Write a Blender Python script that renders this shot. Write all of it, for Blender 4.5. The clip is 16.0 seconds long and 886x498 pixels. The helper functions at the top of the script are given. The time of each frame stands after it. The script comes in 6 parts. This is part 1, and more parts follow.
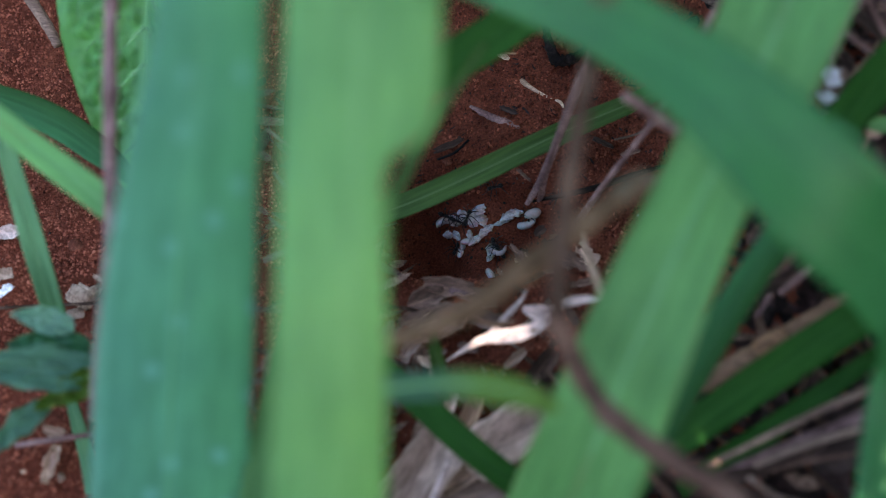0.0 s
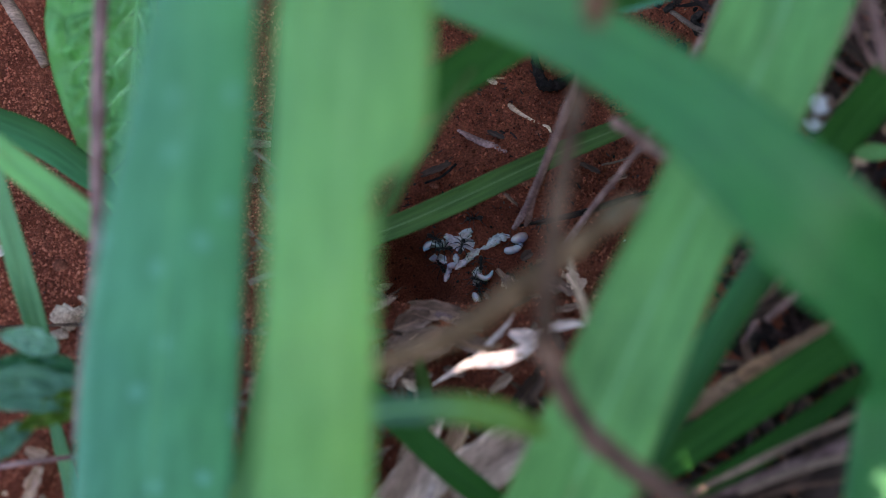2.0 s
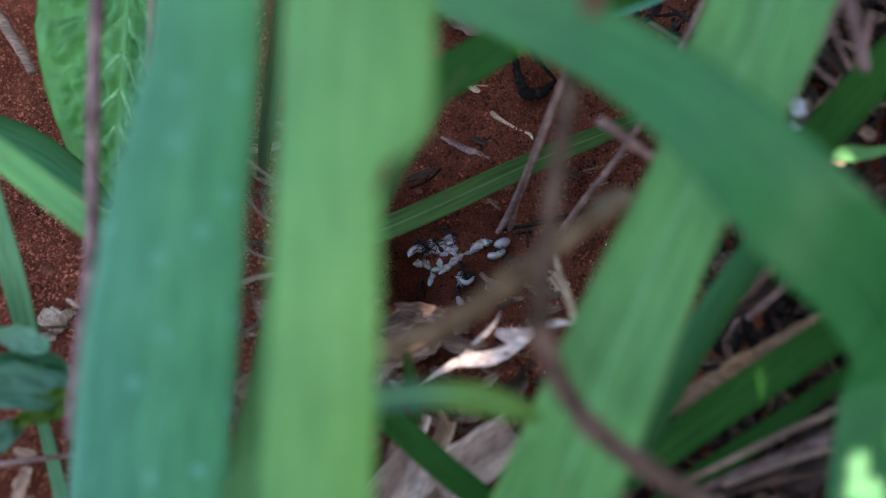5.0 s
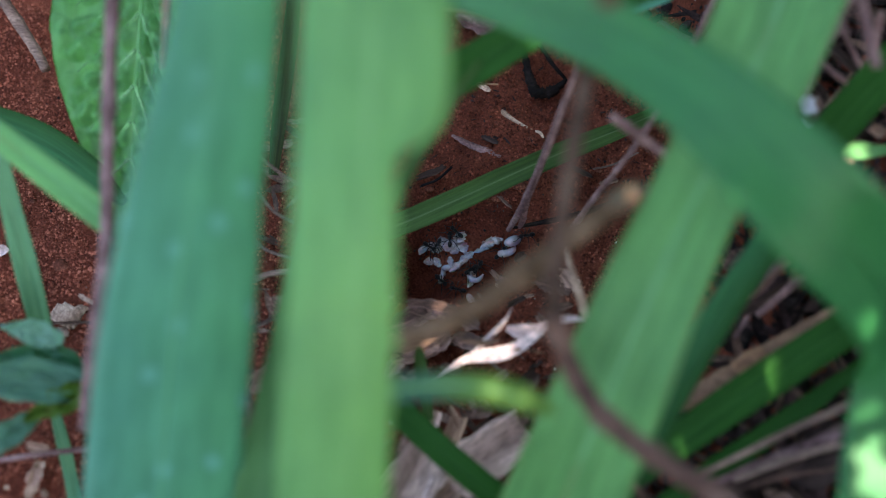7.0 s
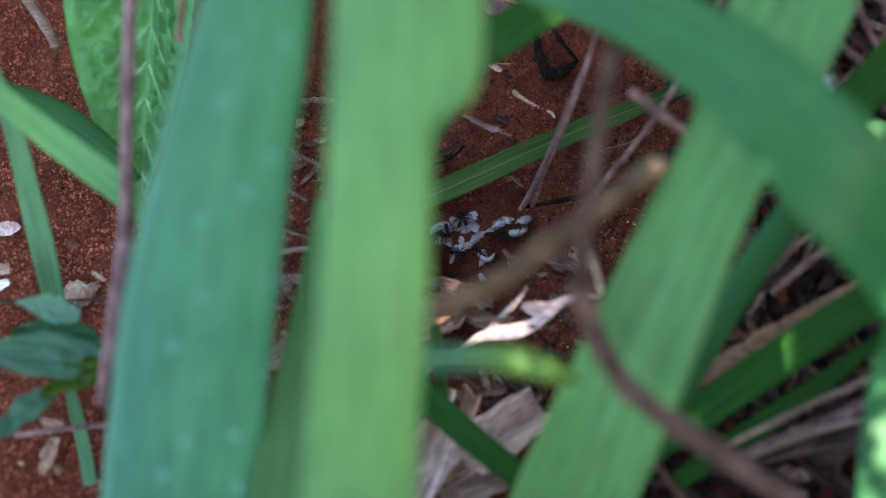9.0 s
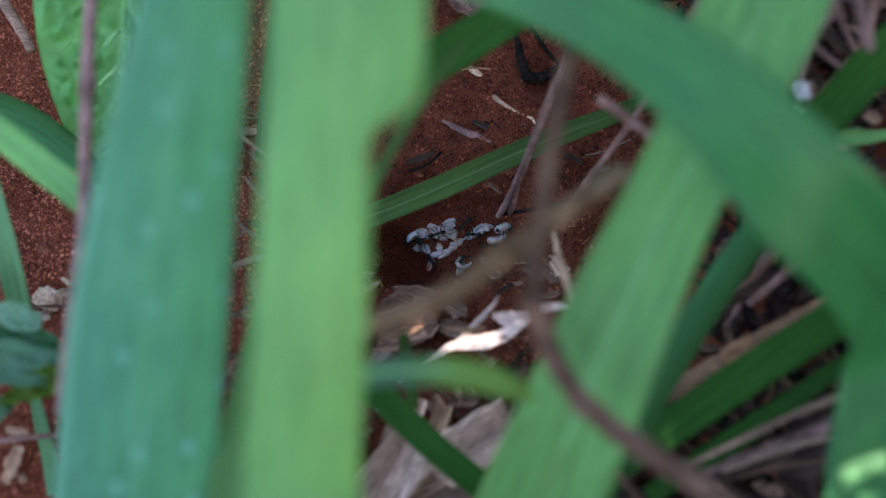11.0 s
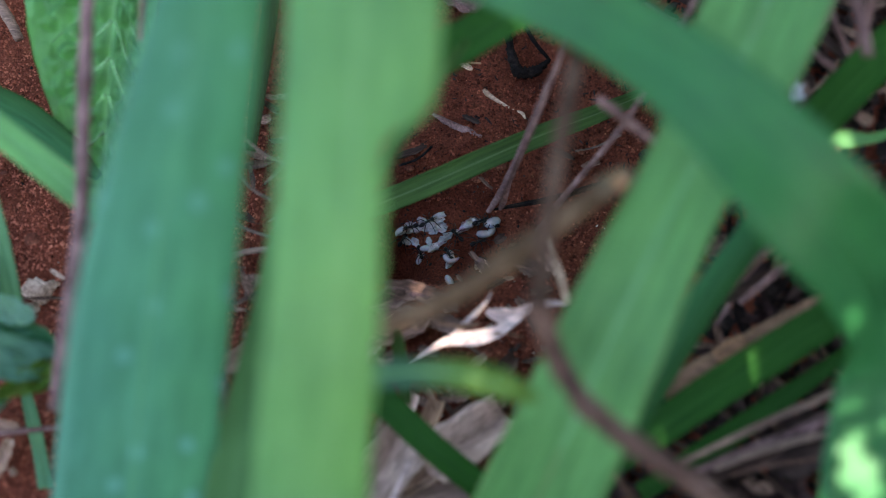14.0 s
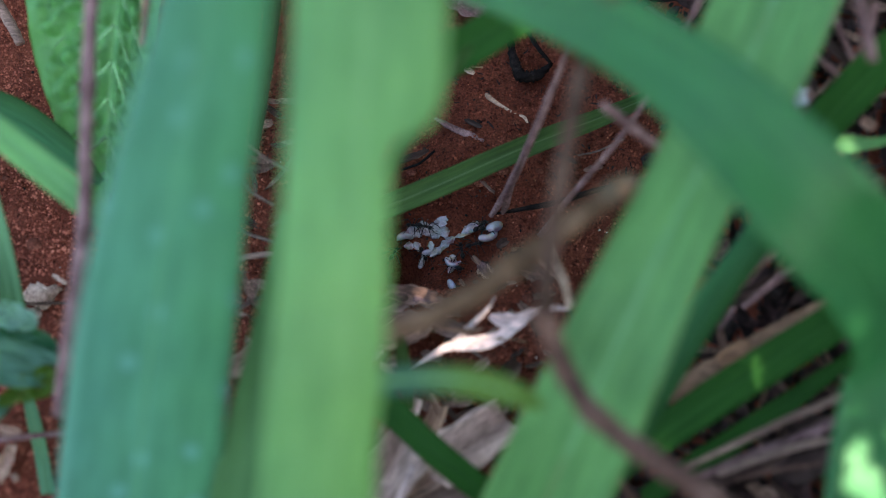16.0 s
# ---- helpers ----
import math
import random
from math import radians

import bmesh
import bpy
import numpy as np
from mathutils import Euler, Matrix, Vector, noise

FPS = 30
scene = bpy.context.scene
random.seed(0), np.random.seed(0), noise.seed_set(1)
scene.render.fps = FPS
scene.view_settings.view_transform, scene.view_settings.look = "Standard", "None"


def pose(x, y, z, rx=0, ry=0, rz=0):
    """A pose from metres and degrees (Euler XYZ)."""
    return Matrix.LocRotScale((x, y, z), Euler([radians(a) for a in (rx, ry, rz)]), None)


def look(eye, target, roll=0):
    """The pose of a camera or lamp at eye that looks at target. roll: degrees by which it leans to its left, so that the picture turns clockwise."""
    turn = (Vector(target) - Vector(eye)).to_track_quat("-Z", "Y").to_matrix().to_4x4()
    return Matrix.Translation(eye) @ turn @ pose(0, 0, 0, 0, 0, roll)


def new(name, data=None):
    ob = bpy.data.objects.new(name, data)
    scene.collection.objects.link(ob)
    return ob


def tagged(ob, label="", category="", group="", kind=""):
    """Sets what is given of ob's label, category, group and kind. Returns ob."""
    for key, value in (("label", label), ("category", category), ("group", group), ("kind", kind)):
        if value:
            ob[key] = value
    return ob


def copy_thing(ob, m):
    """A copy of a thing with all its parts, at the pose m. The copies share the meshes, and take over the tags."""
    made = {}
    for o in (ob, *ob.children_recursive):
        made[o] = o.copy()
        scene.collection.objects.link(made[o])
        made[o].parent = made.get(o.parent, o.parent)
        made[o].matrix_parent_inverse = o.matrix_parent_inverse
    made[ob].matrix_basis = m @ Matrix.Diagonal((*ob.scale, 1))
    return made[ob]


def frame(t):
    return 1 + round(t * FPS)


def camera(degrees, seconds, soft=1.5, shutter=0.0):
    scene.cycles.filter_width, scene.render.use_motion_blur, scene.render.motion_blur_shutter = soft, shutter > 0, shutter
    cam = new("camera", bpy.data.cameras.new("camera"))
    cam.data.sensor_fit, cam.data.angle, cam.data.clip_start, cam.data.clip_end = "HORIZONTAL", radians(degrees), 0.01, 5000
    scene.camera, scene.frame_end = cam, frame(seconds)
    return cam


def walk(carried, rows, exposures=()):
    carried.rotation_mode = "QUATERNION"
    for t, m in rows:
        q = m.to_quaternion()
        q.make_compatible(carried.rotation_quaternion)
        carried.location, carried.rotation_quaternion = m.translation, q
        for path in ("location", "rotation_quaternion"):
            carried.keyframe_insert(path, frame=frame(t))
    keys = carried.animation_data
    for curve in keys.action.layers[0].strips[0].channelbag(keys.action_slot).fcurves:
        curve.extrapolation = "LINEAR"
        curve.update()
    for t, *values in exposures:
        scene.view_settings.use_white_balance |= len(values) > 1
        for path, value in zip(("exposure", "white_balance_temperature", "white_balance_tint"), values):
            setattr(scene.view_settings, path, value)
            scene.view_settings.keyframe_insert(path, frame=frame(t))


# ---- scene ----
cam = camera(36, 16.0, soft=0.95)
cam.data.dof.use_dof = True
cam.data.dof.focus_distance = 0.468
cam.data.dof.aperture_fstop = 5.0
PATH = [
    (0.0, look((0.0092, -0.2165, 0.3897), (-0.0047, -0.0050, -0.0073), -4.20)),
    (0.5, look((0.0083, -0.2172, 0.3902), (-0.0040, -0.0074, -0.0077), -3.88)),
    (1.0, look((0.0090, -0.2175, 0.3898), (-0.0007, -0.0040, -0.0062), -3.08)),
    (1.5, look((0.0098, -0.2159, 0.3889), (-0.0027, 0.0020, -0.0046), -3.38)),
    (2.0, look((0.0083, -0.2164, 0.3892), (-0.0002, 0.0021, -0.0041), -2.36)),
    (2.5, look((0.0016, -0.2194, 0.3896), (-0.0005, 0.0008, -0.0028), -0.74)),
    (3.0, look((-0.0012, -0.2220, 0.3903), (0.0030, -0.0010, -0.0017), 0.62)),
    (3.5, look((-0.0016, -0.2231, 0.3907), (0.0043, 0.0018, 0.0009), 1.02)),
    (4.0, look((0.0008, -0.2237, 0.3912), (0.0044, 0.0000, 0.0007), 0.41)),
    (6.5, look((-0.0002, -0.2323, 0.3891), (0.0049, 0.0019, 0.0048), 0.65)),
    (7.0, look((-0.0015, -0.2314, 0.3906), (0.0013, -0.0018, 0.0035), 0.34)),
    (7.5, look((-0.0028, -0.2320, 0.3896), (-0.0038, -0.0034, 0.0020), -0.71)),
    (8.0, look((-0.0035, -0.2318, 0.3897), (-0.0030, -0.0047, 0.0012), 0.03)),
    (8.5, look((-0.0075, -0.2341, 0.3876), (-0.0058, -0.0072, -0.0010), 0.59)),
    (9.0, look((-0.0104, -0.2359, 0.3884), (-0.0029, -0.0081, 0.0004), 1.54)),
    (11.5, look((0.0065, -0.2286, 0.3826), (0.0061, -0.0004, -0.0052), 0.19)),
    (12.0, look((0.0043, -0.2275, 0.3855), (0.0055, -0.0077, -0.0071), 0.49)),
    (12.5, look((-0.0036, -0.2275, 0.3872), (0.0058, -0.0082, -0.0056), 2.73)),
    (13.0, look((-0.0055, -0.2274, 0.3867), (0.0070, -0.0059, -0.0048), 3.49)),
    (13.5, look((-0.0055, -0.2271, 0.3872), (0.0098, -0.0038, -0.0031), 4.08)),
    (14.0, look((-0.0047, -0.2265, 0.3866), (0.0083, -0.0044, -0.0046), 3.63)),
    (14.5, look((-0.0026, -0.2242, 0.3865), (0.0070, 0.0029, -0.0019), 2.87)),
    (15.0, look((-0.0005, -0.2224, 0.3852), (0.0067, 0.0005, -0.0057), 2.33)),
    (15.5, look((0.0000, -0.2226, 0.3851), (0.0072, -0.0028, -0.0075), 2.18)),
    (16.0, look((-0.0065, -0.2251, 0.3868), (0.0075, -0.0029, -0.0043), 3.79)),
]
walk(cam, PATH, exposures=[(t, ev, 7550, 16) for t, ev in (
    (0.0, 2.68), (1.5, 2.70), (4.0, 2.72), (6.5, 2.73), (7.5, 2.79), (8.5, 2.83), (9.2, 2.83), (12.0, 2.79), (13.5, 2.77), (16.0, 2.80))])

# ---- daylight: open shade under a clear sky, the sun broken up by leaves overhead ----
SUN_ELEV, SUN_AZ = 45.0, 140.0          # degrees; azimuth from +y towards +x
world = bpy.data.worlds.new("sky")
scene.world = world
world.use_nodes = True
wn = world.node_tree
sky = wn.nodes.new("ShaderNodeTexSky")
sky.sky_type = "NISHITA"
sky.sun_disc = False
sky.sun_elevation, sky.sun_rotation = radians(SUN_ELEV), radians(SUN_AZ)
wn.links.new(sky.outputs[0], wn.nodes["Background"].inputs[0])
wn.nodes["Background"].inputs[1].default_value = 0.13
SUN_DIR = Vector((math.sin(radians(SUN_AZ)) * math.cos(radians(SUN_ELEV)),
                  math.cos(radians(SUN_AZ)) * math.cos(radians(SUN_ELEV)), math.sin(radians(SUN_ELEV))))
sun = new("sun", bpy.data.lights.new("sun", "SUN"))
sun.data.energy, sun.data.angle, sun.data.color = 3.4, radians(0.53), (1.0, 0.97, 0.93)
sun.matrix_world = look(SUN_DIR * 5, (0, 0, 0))

EYE = Vector((0.0, -0.225, 0.39))      # where the blades turn their faces


# ---- materials ----
def node_mat(name):
    m = bpy.data.materials.new(name)
    m.use_nodes = True
    return m, m.node_tree.nodes, m.node_tree.links, m.node_tree.nodes["Principled BSDF"]


def ramp(nodes, stops):
    r = nodes.new("ShaderNodeValToRGB")
    while len(r.color_ramp.elements) < len(stops):
        r.color_ramp.elements.new(0.5)
    for e, (p, c) in zip(r.color_ramp.elements, stops):
        e.position, e.color = p, (*c, 1)
    return r


def noise_node(nodes, links, src, scale, detail=4, rough=0.6, stretch=None):
    if stretch:
        mp = nodes.new("ShaderNodeMapping")
        mp.inputs["Scale"].default_value = stretch
        links.new(src, mp.inputs[0])
        src = mp.outputs[0]
    n = nodes.new("ShaderNodeTexNoise")
    n.inputs["Scale"].default_value, n.inputs["Detail"].default_value, n.inputs["Roughness"].default_value = scale, detail, rough
    links.new(src, n.inputs["Vector"])
    return n


def mix_col(nodes, links, fac, a, b, mode="MIX"):
    m = nodes.new("ShaderNodeMix")
    m.data_type, m.blend_type = "RGBA", mode
    for sock, val in ((m.inputs[0], fac), (m.inputs[6], a), (m.inputs[7], b)):
        if hasattr(val, "is_linked"):
            links.new(val, sock)
        elif isinstance(val, (int, float)):
            sock.default_value = val
        else:
            sock.default_value = (*val, 1)
    return m.outputs[2]


def bump(nodes, links, height, strength, dist, bsdf):
    b = nodes.new("ShaderNodeBump")
    b.inputs["Strength"].default_value, b.inputs["Distance"].default_value = strength, dist
    links.new(height, b.inputs["Height"])
    links.new(b.outputs[0], bsdf.inputs["Normal"])
    return b


def rough_mat(name, dark, mid, light, coarse, fine, rough=0.85, relief=0.0006, spec=0.25, islands=0.0, spread=0.35, fibre=None):
    """Soil, bark, dry leaf: two scales of noise in the colour, fine relief, and a shade of its own for each piece."""
    m, nodes, links, b = node_mat(name)
    co = nodes.new("ShaderNodeTexCoord").outputs["Object"]
    n1 = noise_node(nodes, links, co, coarse, 5, 0.6, fibre and (0.35, 1, 1))
    n2 = noise_node(nodes, links, co, fine, 6, 0.7, fibre)
    r1 = ramp(nodes, [(0.5 - spread / 2, dark), (0.5, mid), (0.5 + spread / 2, light)])
    links.new(n1.outputs[0], r1.inputs[0])
    r2 = ramp(nodes, [(0.3, (0.32, 0.32, 0.32)), (0.7, (1.6, 1.6, 1.6))])
    links.new(n2.outputs[0], r2.inputs[0])
    col = mix_col(nodes, links, 1.0, r1.outputs[0], r2.outputs[0], "MULTIPLY")
    if islands:
        g = nodes.new("ShaderNodeNewGeometry")
        r3 = ramp(nodes, [(0.0, (1 - islands,) * 3), (1.0, (1 + islands,) * 3)])
        links.new(g.outputs["Random Per Island"], r3.inputs[0])
        col = mix_col(nodes, links, 1.0, col, r3.outputs[0], "MULTIPLY")
    else:
        o = nodes.new("ShaderNodeObjectInfo")
        r3 = ramp(nodes, [(0.0, (0.72, 0.74, 0.78)), (1.0, (1.2, 1.17, 1.12))])
        links.new(o.outputs["Random"], r3.inputs[0])
        col = mix_col(nodes, links, 1.0, col, r3.outputs[0], "MULTIPLY")
    links.new(col, b.inputs["Base Color"])
    b.inputs["Roughness"].default_value = rough
    b.inputs["Specular IOR Level"].default_value = spec
    bump(nodes, links, n2.outputs[0], 0.7, relief, b)
    return m


def blade_mat(name, c_lo, c_hi, c_rib, rough=0.42, spec=0.5, through_light=0.3, spots=0.0, edge_brown=0.0, quilt=0.0, sides=None, vein=1.0, band=0.04, edge_pale=0.0, along=None):
    """A living leaf blade: long parallel veins, a paler rib, blotches, waxy gloss, light through it."""
    m, nodes, links, b = node_mat(name)
    tc = nodes.new("ShaderNodeTexCoord")
    uv, ob = tc.outputs["UV"], tc.outputs["Object"]
    veins = noise_node(nodes, links, uv, 1.0, 3, 0.6, (34.0, 3.0, 1.0))
    broad = noise_node(nodes, links, uv, 1.0, 2, 0.5, (7.0, 5.0, 1.0))
    blot = noise_node(nodes, links, ob, 38.0, 4, 0.6)
    r = ramp(nodes, [(0.3, c_lo), (0.7, c_hi)])
    links.new(broad.outputs[0], r.inputs[0])
    rv = ramp(nodes, [(0.35, (1 - 0.19 * vein,) * 3), (0.65, (1 + 0.16 * vein,) * 3)])
    links.new(veins.outputs[0], rv.inputs[0])
    col = mix_col(nodes, links, 1.0, r.outputs[0], rv.outputs[0], "MULTIPLY")
    rb = ramp(nodes, [(0.3, (0.85, 0.88, 0.9)), (0.7, (1.12, 1.1, 1.0))])
    links.new(blot.outputs[0], rb.inputs[0])
    col = mix_col(nodes, links, 1.0, col, rb.outputs[0], "MULTIPLY")
    sep = nodes.new("ShaderNodeSeparateXYZ")
    links.new(uv, sep.inputs[0])
    rib = ramp(nodes, [(0.0, (edge_pale,) * 3), (0.09, (0, 0, 0)), (0.5 - band, (0, 0, 0)), (0.5, (0.8, 0.8, 0.8)), (0.5 + band, (0, 0, 0)), (0.91, (0, 0, 0)), (1.0, (edge_pale,) * 3)])
    links.new(sep.outputs[0], rib.inputs[0])
    col = mix_col(nodes, links, rib.outputs[0], col, c_rib)
    if along:
        ra = ramp(nodes, [(along[1], (0, 0, 0)), (along[2], (1, 1, 1))])
        links.new(sep.outputs[1], ra.inputs[0])
        col = mix_col(nodes, links, ra.outputs[0], col, along[0])
    # tints the two halves apart; on F this paints a highlight
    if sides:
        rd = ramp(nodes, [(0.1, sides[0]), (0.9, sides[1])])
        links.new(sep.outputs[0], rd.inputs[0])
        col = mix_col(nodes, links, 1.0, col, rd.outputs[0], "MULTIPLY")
    if spots:
        v = nodes.new("ShaderNodeTexVoronoi")
        v.voronoi_dimensions = "2D"
        v.inputs["Scale"].default_value, v.inputs["Randomness"].default_value = 1.0, 0.7
        grid = nodes.new("ShaderNodeMapping")
        grid.inputs["Scale"].default_value = (2.2, 4.6, 1.0)
        links.new(uv, grid.inputs[0])
        links.new(grid.outputs[0], v.inputs["Vector"])
        rs = ramp(nodes, [(0.08, (spots,) * 3), (0.16, (0, 0, 0))])
        links.new(v.outputs["Distance"], rs.inputs[0])
        col = mix_col(nodes, links, rs.outputs[0], col, (0.13, 0.42, 0.37))
    if edge_brown:
        re = ramp(nodes, [(0.0, (edge_brown,) * 3), (0.05, (0, 0, 0)), (0.95, (0, 0, 0)), (1.0, (edge_brown,) * 3)])
        links.new(sep.outputs[0], re.inputs[0])
        col = mix_col(nodes, links, re.outputs[0], col, (0.30, 0.20, 0.08))
    links.new(col, b.inputs["Base Color"])
    b.inputs["Roughness"].default_value = rough
    b.inputs["Specular IOR Level"].default_value = spec
    if quilt:
        q = nodes.new("ShaderNodeTexVoronoi")
        q.inputs["Scale"].default_value = 230.0
        q.feature = "SMOOTH_F1"
        links.new(ob, q.inputs["Vector"])
        bump(nodes, links, q.outputs["Distance"], 0.9, -quilt, b)
    else:
        bump(nodes, links, veins.outputs[0], 0.35, 0.0004, b)
    if through_light:
        tr = nodes.new("ShaderNodeBsdfTranslucent")
        warm = mix_col(nodes, links, 1.0, col, (1.25, 1.2, 0.45), "MULTIPLY")
        links.new(warm, tr.inputs[0])
        mx = nodes.new("ShaderNodeMixShader")
        mx.inputs[0].default_value = through_light
        links.new(b.outputs[0], mx.inputs[1])
        links.new(tr.outputs[0], mx.inputs[2])
        links.new(mx.outputs[0], nodes["Material Output"].inputs[0])
    return m


def soft_mat(name, c1, c2, scale, rough=0.3, sub=0.35, spec=0.5):
    """Pale, damp insect skin with light scattered below it."""
    m, nodes, links, b = node_mat(name)
    co = nodes.new("ShaderNodeTexCoord").outputs["Object"]
    n = noise_node(nodes, links, co, scale, 4)
    r = ramp(nodes, [(0.35, c1), (0.65, c2)])
    links.new(n.outputs[0], r.inputs[0])
    links.new(r.outputs[0], b.inputs["Base Color"])
    b.inputs["Roughness"].default_value, b.inputs["Specular IOR Level"].default_value = rough, spec
    b.inputs["Subsurface Weight"].default_value = sub
    b.inputs["Subsurface Scale"].default_value = 0.0013
    b.inputs["Coat Weight"].default_value, b.inputs["Coat Roughness"].default_value, b.inputs["Coat IOR"].default_value = 1.0, 0.05, 1.9
    bump(nodes, links, n.outputs[0], 0.3, 0.0002, b)
    return m


